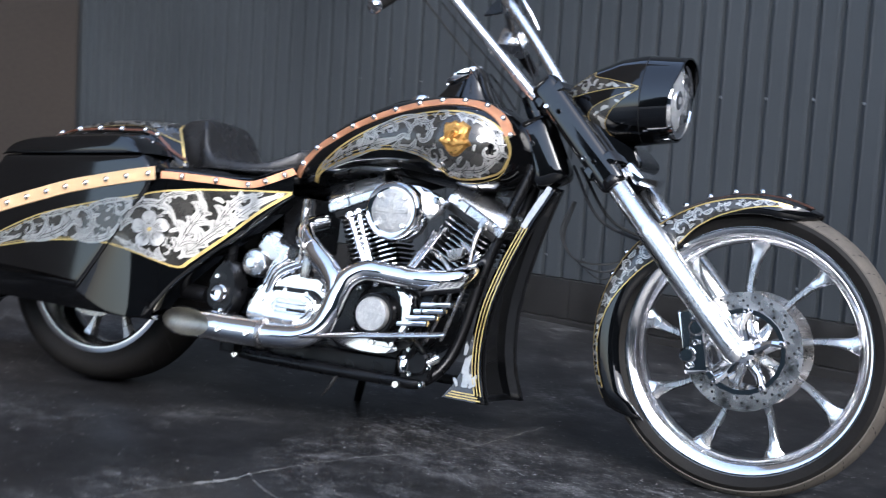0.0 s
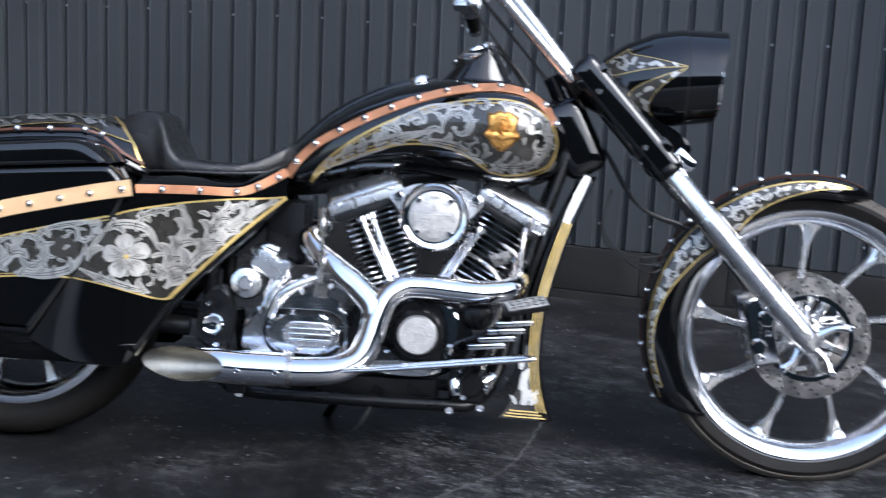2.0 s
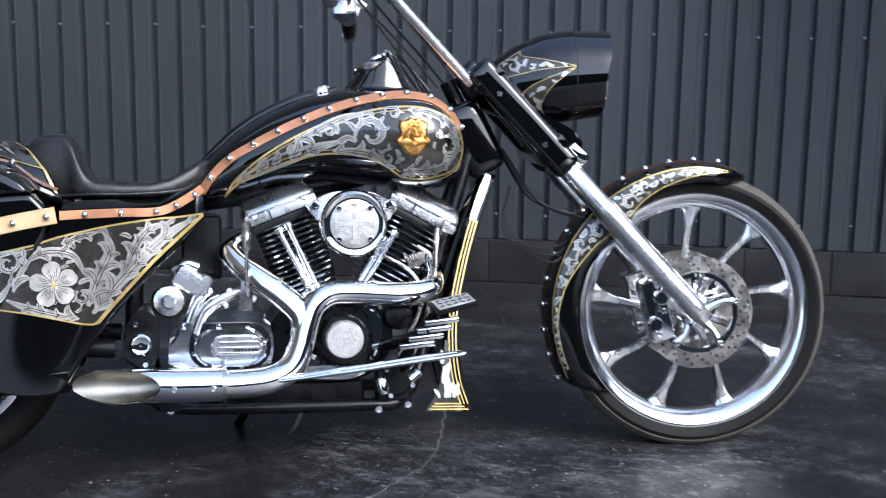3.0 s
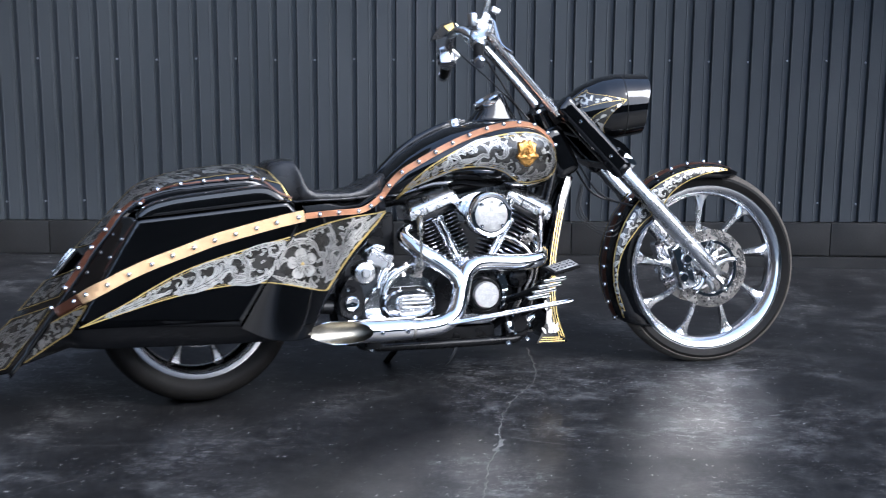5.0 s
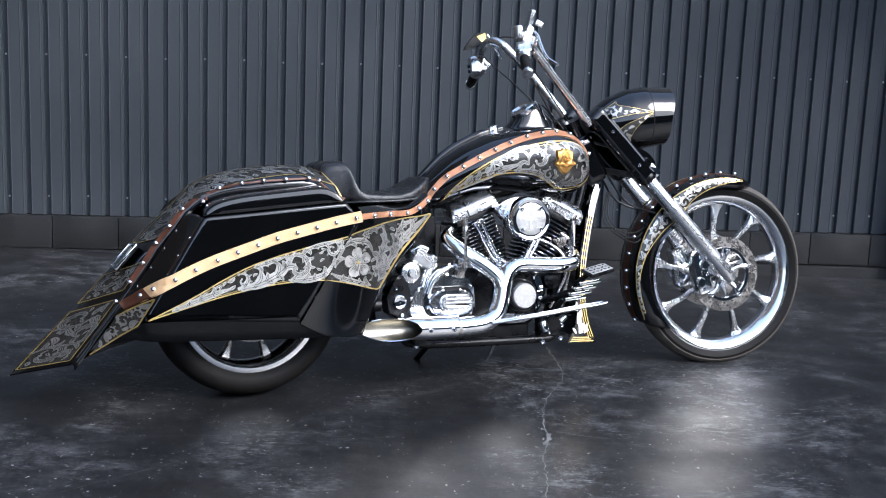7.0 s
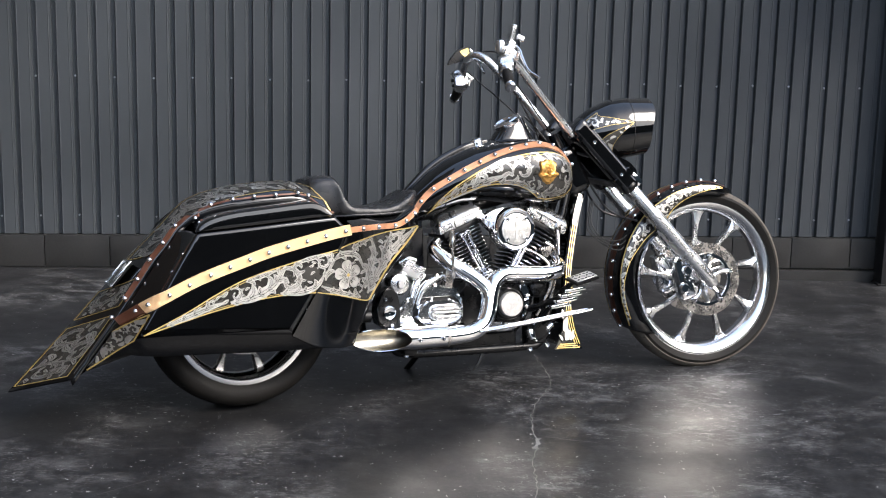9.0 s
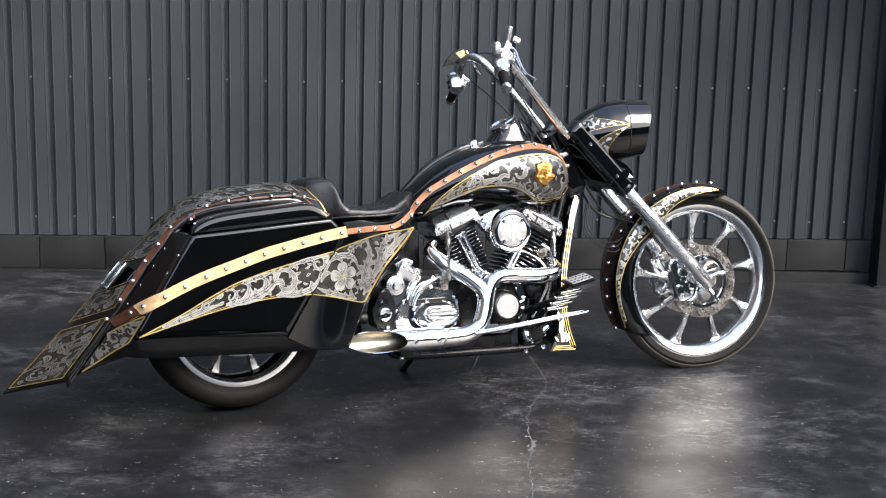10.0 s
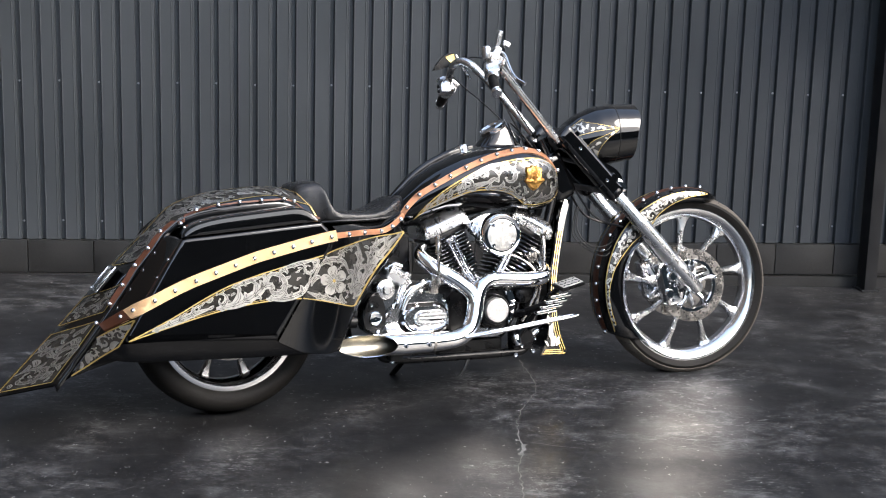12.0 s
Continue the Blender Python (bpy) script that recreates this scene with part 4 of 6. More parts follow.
def build_bars():
    earlier, right = set(bike.children), set()
    for name, pts, grip, cap in (
        ("handlebar", [(.382, -.091, .955), (.177, -.154, 1.143), (.090, -.182, 1.223), (.046, -.205, 1.245), (.017, -.2366, 1.2405), (-.0025, -.263, 1.214)], [(-.004, -.278, 1.206), (-.022, -.33, 1.164), (-.037, -.380, 1.128)], -1),
        ("handlebar", [(.398, .10, .988), (.325, .118, 1.08), (.25, .137, 1.17), (.17, .158, 1.258), (.142, .172, 1.284), (.118, .210, 1.298), (.108, .27, 1.275), (.114, .33, 1.216)], [(.117, .357, 1.190), (.128, .42, 1.158), (.138, .477, 1.135)], 1)):
        bm = bmesh.new()
        tube(bm, pts, .0165, 18, 6)
        bar = part(name, bm, SATIN_ALLOY, bike, "tall chrome handlebar")
        if cap < 0:
            right.add(bar)
        bm = bmesh.new()
        tube(bm, grip, [.0185, .0195, .0185], 18, 4)
        part("grip", bm, RUBBER, bar, "black rubber grip")
        g0, g1 = Vector(grip[0]), Vector(grip[-1])
        w = (g1 - Vector(grip[1])).normalized()
        bm = bmesh.new()
        lathe(bm, [(.0205, -.010), (.0225, -.004), (.0225, .004), (.018, .010), (.001, .012)], g1, w, 20)
        part("end_cap", bm, CHROME, bar)
        bm = bmesh.new()
        w0 = (Vector(grip[1]) - g0).normalized()
        m = Matrix.Translation(g0 - w0 * .012) @ w0.to_track_quat("Z", "Y").to_matrix().to_4x4()
        block(bm, (.058, .052, .058), m, .014, 3)
        block(bm, (.040, .066, .034), m @ pose(.016, -.008, -.03), .009)
        lathe(bm, [(.024, .026), (.026, .032), (.026, .044), (.022, .05)], m.translation, m.to_3x3() @ Vector((0, 0, 1)), 20)
        part("switch_housing", bm, SATIN_ALLOY, bar)
        for k in (-1, 1):
            bm = bmesh.new()
            lathe(bm, [(.007, 0), (.008, .004), (.006, .010), (.001, .011)], m @ Vector((.029, k * .012, .006)), m.to_3x3() @ Vector((1, 0, 0)), 12)
            part("switch_button", bm, SATIN, bar)
        bm = bmesh.new()
        if cap < 0:
            block(bm, (.052, .04, .036), pose(.018, -.248, 1.262, 0, 20, 10), .010, 3)
            lathe(bm, [(.017, 0), (.019, .004), (.019, .040), (.015, .046), (.001, .047)], (-.012, -.25, 1.262), (-.06, 0, 1), 20)
            block(bm, (.030, .036, .052), pose(.038, -.225, 1.284, 0, 22, 0), .008, 3)
        else:
            block(bm, (.050, .04, .030), pose(.128, .35, 1.196, 0, 18, 0), .008, 3)
            block(bm, (.030, .034, .044), pose(.098, .35, 1.222, 0, -24, 0), .009, 3)
        part("clamp", bm, SATIN_ALLOY, bar)
        bm = bmesh.new()
        if cap < 0:
            block(bm, (.020, .034, .098), pose(.047, -.222, 1.322, 6, 14, 0), .006, 3)
            block(bm, (.034, .018, .022), pose(.088, -.222, 1.320, 0, 24, 0), .007, 3)
            block(bm, (.024, .026, .034), pose(.066, -.222, 1.255, 0, 12, 0), .007, 3)
        else:
            block(bm, (.048, .02, .018), pose(.150, .35, 1.218, 0, 34, 0), .005, 2)
        part("reservoir", bm, SATIN_ALLOY, bar)
        bm = bmesh.new()
        if cap < 0:
            tube(bm, [(.066, -.228, 1.290), (.074, -.245, 1.270), (.070, -.275, 1.238), (.068, -.33, 1.190), (.086, -.38, 1.160)], [.006, .007, .0075, .0065, .0075], 12, 5)
        else:
            tube(bm, [(.125, .35, 1.205), (.142, .38, 1.178), (.150, .43, 1.15), (.152, .48, 1.125)], [.007, .0065, .006, .007], 10, 4)
        part("lever", bm, CHROME, bar)
    bm = bmesh.new()
    outline = smooth2([(.008, 1.240), (.033, 1.278), (.066, 1.305), (.100, 1.316), (.109, 1.294), (.095, 1.264)], 4) + [(.049, 1.249)]
    plate(bm, outline, .272, .288, .003)
    mirror = part("mirror", bm, SATIN, bike, "small black blade mirror with a gold-tinted face")
    bm = bmesh.new()
    plate(bm, [(.062, 1.296), (.078, 1.303), (.100, 1.311), (.104, 1.294), (.092, 1.268), (.080, 1.278)], .2685, .2708, .0005)
    part("mirror_face", bm, GOLD, mirror)
    bm = bmesh.new()
    tube(bm, [(.092, .30, 1.268), (.085, .29, 1.278)], .006, 8, 1)
    part("stem", bm, CHROME, mirror)
    bm = bmesh.new()
    tube(bm, [(.117, .29, 1.309), (.150, .293, 1.264), (.186, .296, 1.208)], [.004, .009, .005], 10, 4)
    part("arm", bm, CHROME, mirror)
    for y in (-.075, .10):
        bm = bmesh.new()
        lathe(bm, [(.027, -.03), (.029, -.02), (.029, .02), (.022, .03)], (.385, y, .955), (-.6, 0, .7), 20)
        part("riser", bm, SATIN, bike, "black bar riser")
    for pts in ([(.03, -.24, 1.22), (.085, -.20, 1.155), (.16, -.155, 1.07), (.23, -.11, .99), (.27, -.07, .93)], [(.085, -.19, 1.20), (.16, -.16, 1.12), (.25, -.12, 1.03), (.33, -.08, .95)], [(.13, .33, 1.25), (.15, .26, 1.20), (.23, .17, 1.10), (.33, .06, .96)]):
        bm = bmesh.new()
        tube(bm, pts, .0030, 8, 6)
        part("control_cable", bm, CABLE, bike)
    bm = bmesh.new()
    tube(bm, [(.115, .24, 1.285), (.15, .18, 1.31), (.17, .10, 1.30), (.14, .02, 1.275), (.08, -.10, 1.26), (.03, -.22, 1.25)], .003, 8, 6)
    part("wiring", bm, CABLE, bike)
    for bar in right:
        for ob in [bar, *bar.children]:
            for v in ob.data.vertices:
                v.co += Vector((.033, .028, .004)) * max(0, (.395 - v.co.x) / .43)
    for ob in set(bike.children) - earlier:
        ob.location = (.012, .012, .010) if ob in right else (.037, .065, .028) if ob == mirror else (.02, .065, .006)


build_bars()


def tank_line(pts, n=6):
    return smooth2(pts, n)


def build_tank():
    n, rings = 40, []
    for i in range(45):
        x = -.31 + .71 * (i / 44)
        t, b, w = lin(x, TANK_TOP), lin(x, TANK_LOW), lin(x, TANK_HALF)
        mid, h = (t + b) / 2, (t - b) / 2
        e = 2 / 2.5
        rings.append([Vector((x, w * math.copysign(abs(math.cos(a)) ** e, math.cos(a)), mid + h * math.copysign(abs(math.sin(a)) ** e, math.sin(a)))) for a in (j / n * math.tau for j in range(n))])
    bm = bmesh.new()
    skin(bm, rings)
    bmesh.ops.smooth_vert(bm, verts=bm.verts[:], factor=.3, use_axis_x=True, use_axis_y=True, use_axis_z=True)
    tank = part("fuel_tank", bm, BLACK, bike, "stretched black fuel tank with scrollwork and a gold rose", angle=70)
    band = [(-.288, .690), (-.265, .726), (-.219, .771), (-.161, .806), (-.102, .838), (-.039, .867), (.024, .892), (.092, .913), (.157, .926), (.219, .931), (.28, .922), (.328, .892), (.355, .850)]
    upper = smooth2([(-.233, .680), (-.20, .727), (-.117, .793), (-.005, .852), (.113, .888), (.215, .900), (.285, .890), (.340, .858), (.362, .81), (.350, .758), (.311, .733), (.248, .722), (.205, .727)], 6)
    lower = smooth2([(-.233, .678), (-.198, .712), (-.116, .753), (-.008, .782), (.084, .782), (.146, .763), (.191, .736), (.205, .727)], 6)
    for side in (1, -1):
        flip = Matrix.Diagonal((1, side, 1, 1))

        def put(name, bm, mat, parent, label=""):
            bmesh.ops.transform(bm, matrix=flip, verts=bm.verts[:])
            return part(name, bm, mat, parent, label)

        bm = bmesh.new()
        ribbon(bm, band, .020, tank_y, .0025)
        strap = put("copper_strap", bm, COPPER, tank, "copper strap with a row of chrome studs")
        for x, z in band[1:]:
            p, nrm = on(tank_y, x, z, .003)
            stud(strap, flip @ p, flip @ nrm)
        bm = bmesh.new()
        ruled(bm, resample(upper, 60), resample(lower, 60), tank_y, .0008, 10)
        field = put("painted_field", bm, GRAPHITE, tank)
        bm = bmesh.new()
        for ln in (upper, lower):
            stroke(bm, ln, [.0048] * len(ln), tank_y, .0018)
            shifted = resample([(x, z + (.009 if ln is lower else -.009)) for x, z in ln[4:-4]], 40)
            stroke(bm, shifted, [.0018] * 40, tank_y, .0018)
        put("gold_line", bm, GOLD, tank)
        bm, VEIN[0] = bmesh.new(), bmesh.new()
        TAKEN.clear()
        FIELD[0] = upper + lower[::-1]
        for x, z, r, a, tr, k in ((.125, .832, .042, 3.6, -1, 6), (.178, .884, .020, 3.4, -1, 3), (.02, .842, .020, 3.0, -1, 3), (.318, .80, .030, 2.4, -1, 5), (.165, .775, .020, 1.2, 1, 4)):
            scroll(bm, x, z, r, a, tr, tank_y, k)
        for pts, size, k in (([(-.205, .715), (-.11, .762), (-.02, .795), (.05, .815)], .05, 7), ([(-.06, .815), (.0, .845), (.06, .872), (.11, .882)], .034, 5), ([(.215, .892), (.28, .882), (.33, .85), (.35, .80)], .030, 6), ([(.205, .745), (.255, .742), (.305, .752), (.34, .785)], .032, 5), ([(.03, .793), (.08, .79), (.13, .78), (.17, .755)], .034, 4)):
            plume(bm, pts, size, tank_y, k)
        fill(bm, resample(upper, 60), resample(lower, 60), tank_y, (.030, .020), 21, 80)
        FIELD[0] = None
        put("scrollwork", bm, SILVER, field)
        put("vein", VEIN[0], GRAPHITE, field)
        VEIN[0] = None
        # the cast emblem: a notched shield with a whorled rose and a banner in relief
        bm = bmesh.new()
        edge = [(.036, 0), (.036, .018), (.040, .034), (.027, .040), (.014, .050), (.004, .043), (-.008, .050), (-.022, .040), (-.036, .042), (-.038, .026), (-.034, .006), (-.044, -.014), (-.033, -.022), (-.022, -.038), (-.006, -.050), (.010, -.049), (.024, -.036), (.034, -.023), (.046, -.016)]
        rows = []
        for k in range(12):
            f = 1 - k / 11.5
            row = []
            for ex, ez in resample(edge + edge[:1], 49)[:-1]:
                x, z = ex * f, ez * f
                a, r = math.atan2(z - .006, x), math.hypot(x, z - .006)
                h = .005 + (.004 if f < .86 else 0)
                if r < .029:
                    h = .007 + .011 * (1 - r / .029) ** .5 + .0028 * math.sin(3 * a - r * 420)
                if abs(z + .014 - 4 * x * x) < .0055 and f < .96:
                    h = .015
                if k == 0:
                    h = 0
                row.append(on(tank_y, .227 + x, .826 + z, h)[0])
            rows.append(row)
        skin(bm, rows)
        put("rose_emblem", bm, BRASS, tank, "cast gold rose emblem")
    bm = bmesh.new()
    crown = [(-.30, .748), (-.258, .784), (-.198, .838), (-.127, .884), (-.031, .926), (.06, .948)]
    tube(bm, [(x, 0, z + .003) for x, z in crown], [.004, .012, .014, .014, .014, .008], 10, 5)
    part("top_ridge", bm, BLACK, tank)
    bm = bmesh.new()
    lathe(bm, [(.026, -.012), (.028, 0), (.028, .012), (.024, .018), (.012, .020), (.001, .020)], (.020, .010, .940), (-.30, 0, .95), 24)
    part("filler_cap", bm, CHROME, tank, "chrome fuel cap")
    # the dash: a raised pod that carries a tilted dial
    bm = bmesh.new()
    rings = []
    for f in range(9):
        t = f / 8
        w = .062 - .022 * t
        x0, x1 = .02 + .09 * t, .30 - .088 * t
        zb = .925
        ring_ = []
        for j in range(20):
            a = j / 20 * math.tau
            x = (x0 + x1) / 2 + (x1 - x0) / 2 * math.copysign(abs(math.cos(a)) ** .7, math.cos(a))
            y = w * math.copysign(abs(math.sin(a)) ** .7, math.sin(a))
            slope = lin(x, [(.02, .935), (.10, .985), (.200, 1.044), (.212, 1.040), (.30, .932)])
            ring_.append(Vector((x, y, zb + (slope - zb) * t)))
        rings.append(ring_)
    skin(bm, rings)
    dash = part("dash", bm, BLACK, tank, "gloss black dash pod on the tank")
    bm = bmesh.new()
    ax = Vector((-.5, 0, .87))
    lathe(bm, [(.054, -.012), (.058, -.004), (.058, .006), (.052, .011), (.047, .006)], (.150, 0, 1.0205), ax, 36)
    part("bezel", bm, CHROME, dash)
    bm = bmesh.new()
    lathe(bm, [(.047, 0), (.047, .005), (.001, .0055)], (.150, 0, 1.0205), ax, 32)
    part("dial", bm, SATIN, dash)
    for y in (-1, 1):
        bm = bmesh.new()
        tube(bm, [(.210, y * .036, 1.042), (.245, y * .048, 1.004), (.292, y * .060, .945)], .0035, 8, 4)
        part("trim", bm, SATIN, dash)
    return tank


build_tank()


def build_seat():
    # x, top, underside, half width
    rows = [(-.712, .74, .69, .085), (-.708, .79, .685, .10), (-.698, .815, .68, .112), (-.680, .827, .676, .120), (-.655, .832, .672, .127), (-.618, .834, .672, .134), (-.606, .831, .673, .138), (-.597, .820, .673, .144), (-.588, .795, .674, .152), (-.576, .762, .675, .156), (-.562, .736, .675, .158), (-.544, .721, .675, .160), (-.48, .715, .675, .160), (-.41, .714, .677, .156), (-.362, .727, .681, .145), (-.328, .746, .684, .130), (-.294, .768, .70, .112), (-.272, .770, .715, .085)]
    rings, n = [], 28
    fine = [-.712 + i * .440 / 64 for i in range(65)]
    for x in fine:
        t, b, w = (lin(x, [(r[0], r[k]) for r in rows]) for k in (1, 2, 3))
        mid, h = (t + b) / 2, (t - b) / 2
        rings.append([Vector((x, w * math.copysign(abs(math.cos(a)) ** .36, math.cos(a)), mid + h * math.copysign(abs(math.sin(a)) ** .36, math.sin(a)))) for a in (j / n * math.tau for j in range(n))])
    bm = bmesh.new()
    skin(bm, rings)
    bmesh.ops.smooth_vert(bm, verts=bm.verts[:], factor=.5, use_axis_x=True, use_axis_y=True, use_axis_z=True)
    seat = part("seat", bm, LEATHER, bike, "black leather solo seat with a raised back", angle=80)
    for side in (-1, 1):
        bm = bmesh.new()
        tube(bm, [(x, side * (lin(x, [(r[0], r[3]) for r in rows]) + .001), lin(x, [(r[0], r[2]) for r in rows]) + .012) for x in (-.68, -.62, -.55, -.48, -.41, -.35, -.31)], .004, 8, 4)
        part("piping", bm, LEATHER, seat)


build_seat()


def quad_patch(bm, rows):
    skin(bm, rows, close=False)


CROWN = [(-.728, .808), (-.762, .815), (-.845, .814), (-.972, .803), (-1.076, .780), (-1.127, .759), (-1.152, .742), (-1.242, .649), (-1.345, .549), (-1.486, .402), (-1.571, .313), (-1.657, .226), (-1.763, .119)]
EDGE = [(-.618, .680), (-.655, .695), (-.684, .712), (-.715, .740), (-.735, .755), (-.769, .763), (-.849, .760), (-.927, .756), (-1.002, .748), (-1.076, .736), (-1.145, .713), (-1.198, .669), (-1.241, .611), (-1.289, .555), (-1.331, .492), (-1.377, .429), (-1.423, .367), (-1.480, .292), (-1.576, .172)]


def build_rear_fender():
    """The stretched rear fender between the bags, running down to a pointed tail."""
    crown, edge = resample(CROWN, 49), resample(EDGE, 49)
    rows = []
    for i, ((cx, cz), (ex, ez)) in enumerate(zip(crown, edge)):
        w = lin(i / 48, [(0, .166), (.08, .184), (.14, .190), (.9, .195), (1, .19)])
        flat = min(1, max(0, (i / 48 - .5) / .2))
        half = [(-w - .004, ex + .004, ez - .02)]
        for y, fx, fz in ((1, 0, 0), (.93, .25, .44), (.7, .62, .84), (.35, .9, .97)):
            fx, fz = fx + (1 - y - fx) * flat, fz + (1 - y - fz) * flat
            half.append((-w * y, ex + (cx - ex) * fx, ez + (cz - ez) * fz))
        row = [Vector((x, y, z)) for y, x, z in half] + [Vector((cx, 0, cz))] + [Vector((x, -y, z)) for y, x, z in half[::-1]]
        rows.append(row)
    bm = bmesh.new()
    skin(bm, rows, close=False)
    fender = part("rear_fender", bm, BLACK, bike, "long black rear fender with scrollwork, swept down to a pointed tail", angle=45)
    mod = fender.modifiers.new("thickness", "SOLIDIFY")
    mod.thickness, mod.offset = .005, 0

    def top(u, v, lift):
        """A place on the fender: u along it from 0 to 1, v from the right edge (0) to the crown (1) and on to the left edge (2)."""
        i = min(47, int(u * 48))
        f = u * 48 - i
        a, b = rows[i], rows[i + 1]
        k = 1 + v * 4
        j = min(8, int(k))
        g = k - j
        p = (a[j] * (1 - g) + a[j + 1] * g) * (1 - f) + (b[j] * (1 - g) + b[j + 1] * g) * f
        nrm = (b[j] - a[j]).cross(a[j + 1] - a[j]).normalized()
        if nrm.dot(Vector((-.5, p.y / .19, .8))) < 0:
            nrm = -nrm
        return p + nrm * lift, nrm

    def strip(bm, line, widths, lift):
        out = []
        for i, (u, v) in enumerate(line):
            a, b = line[max(i - 1, 0)], line[min(i + 1, len(line) - 1)]
            du, dv = (b[0] - a[0]) * 1.35, (b[1] - a[1]) * .19
            d = math.hypot(du, dv) or 1
            nu, nv = -dv / d / 1.35, du / d / .19
            w = widths[i] / 2
            out.append([top(min(.999, max(0, u + nu * w)), min(1.99, max(0, v + nv * w)), lift)[0], top(min(.999, max(0, u - nu * w)), min(1.99, max(0, v - nv * w)), lift)[0]])
        skin(bm, out, close=False)

    for side in (0, 1):
        def sv(v):
            return v if side == 0 else 2 - v
        bm = bmesh.new()
        for u0, u1 in ((.010, .54), (.655, .755), (.785, .985)):
            n = 24
            skin(bm, [[top(u0 + (u1 - u0) * i / n, sv(.28 + .68 * k / 6), .0035)[0] for k in range(7)] for i in range(n + 1)], close=False)
        field = part("painted_field", bm, GRAPHITE, fender)
        bm = bmesh.new()
        for u0, u1 in ((.010, .54), (.655, .755), (.785, .985)):
            for v in (.28, .97):
                strip(bm, [(u0 + (u1 - u0) * i / 20, sv(v)) for i in range(21)], [.004] * 21, .0045)
            for u in (u0, u1):
                v0 = .02 if u < .05 else .28
                strip(bm, [(u, sv(v0 + (.97 - v0) * i / 12)) for i in range(13)], [.008 if u < .05 else .004] * 13, .0045)
        part("gold_line", bm, GOLD, fender)
        bm, VEIN[0] = bmesh.new(), bmesh.new()
        TAKEN.clear()
        skinned = Patch(lambda p, q, lift: top(min(.999, max(0, p / 1.35)), min(1.99, max(0, sv(q / .19))), lift + .0025))
        rnd = random.Random(11 + side)
        for u0, u1 in ((.035, .535), (.66, .75), (.79, .98)):
            FIELD[0] = [(1.35 * u0, .057), (1.35 * u1, .057), (1.35 * u1, .183), (1.35 * u0, .183)]
            for i in range(round((u1 - u0) * 1.35 / .085)):
                scroll(bm, 1.35 * u0 + .045 + .085 * i, .115 + .026 * (-1) ** i, .046 + .006 * (i % 2), rnd.uniform(0, 6.28), (-1) ** i, skinned, 6)
            fill(bm, [(1.35 * (u0 + (u1 - u0) * i / 24), .19 * .94) for i in range(25)], [(1.35 * (u0 + (u1 - u0) * i / 24), .19 * .31) for i in range(25)], skinned, (.05, .034, .024), 31, 160)
        FIELD[0] = None
        part("scrollwork", bm, SILVER, field)
        part("vein", VEIN[0], GRAPHITE, field)
        VEIN[0] = None
        if side:
            continue
        bm = bmesh.new()
        hem = .06
        line = [(i / 60 * .74 + .005, sv(hem)) for i in range(61)]
        band = []
        for u, v in line:
            p, nrm = top(u, v, .012)
            out = (nrm + Vector((0, -1.1, 0))).normalized()
            d = (top(u + .01, v, .012)[0] - top(max(0, u - .01), v, .012)[0]).cross(out).normalized() * lin(u, [(0, .0035), (.34, .0035), (.40, .007), (.47, .010)])
            band.append([p - d - out * .002, p - d * .85, p + d * .85, p + d - out * .002])
        skin(bm, band, close=False)
        strap = part("copper_strap", bm, SHADED_COPPER, fender, "copper strap with chrome studs along the fender's edge")
        for px, pz in EDGE[4:17]:
            best = min(range(481), key=lambda k: (top(k / 481, .06, 0)[0].x - px) ** 2 + (top(k / 481, .06, 0)[0].z - pz) ** 2)
            p, nrm = top(best / 481, sv(hem), .0122)
            stud(strap, p, (nrm + Vector((0, -.6, 0))).normalized())
        bm = bmesh.new()
        strip(bm, [(.775 + .205 * i / 20, sv(.03)) for i in range(21)], [.009] * 21, .0055)
        part("edge_trim", bm, CHROME, fender)
    # plate light and bracket on the slope, a lying chrome frame with a dark face
    a, nrm = top(.555, .80, .008)
    b, _ = top(.645, .80, .008)
    way = (b - a).normalized()
    m = Matrix.Translation((a + b) / 2) @ Matrix((way, Vector((0, 1, 0)), way.cross(Vector((0, 1, 0))))).transposed().to_4x4()
    bm = bmesh.new()
    block(bm, ((b - a).length * 1.02, .12, .012), m, .005, 3)
    holder = part("plate_holder", bm, SATIN, fender, "black plate holder with a chrome rim")
    bm = bmesh.new()
    s = -1 if (m.to_3x3() @ Vector((0, 0, 1))).z < 0 else 1
    for dx in (-.5, .5):
        block(bm, (.008, .126, .008), m @ pose((b - a).length * dx, 0, s * .006), .003)
    for dy in (-.06, .06):
        block(bm, ((b - a).length, .008, .008), m @ pose(0, dy, s * .006), .003)
    part("rim", bm, CHROME, holder)
    bm = bmesh.new()
    block(bm, ((b - a).length * .8, .06, .004), m @ pose(0, 0, s * .007), .001)
    part("face", bm, STEEL, holder)


build_rear_fender()


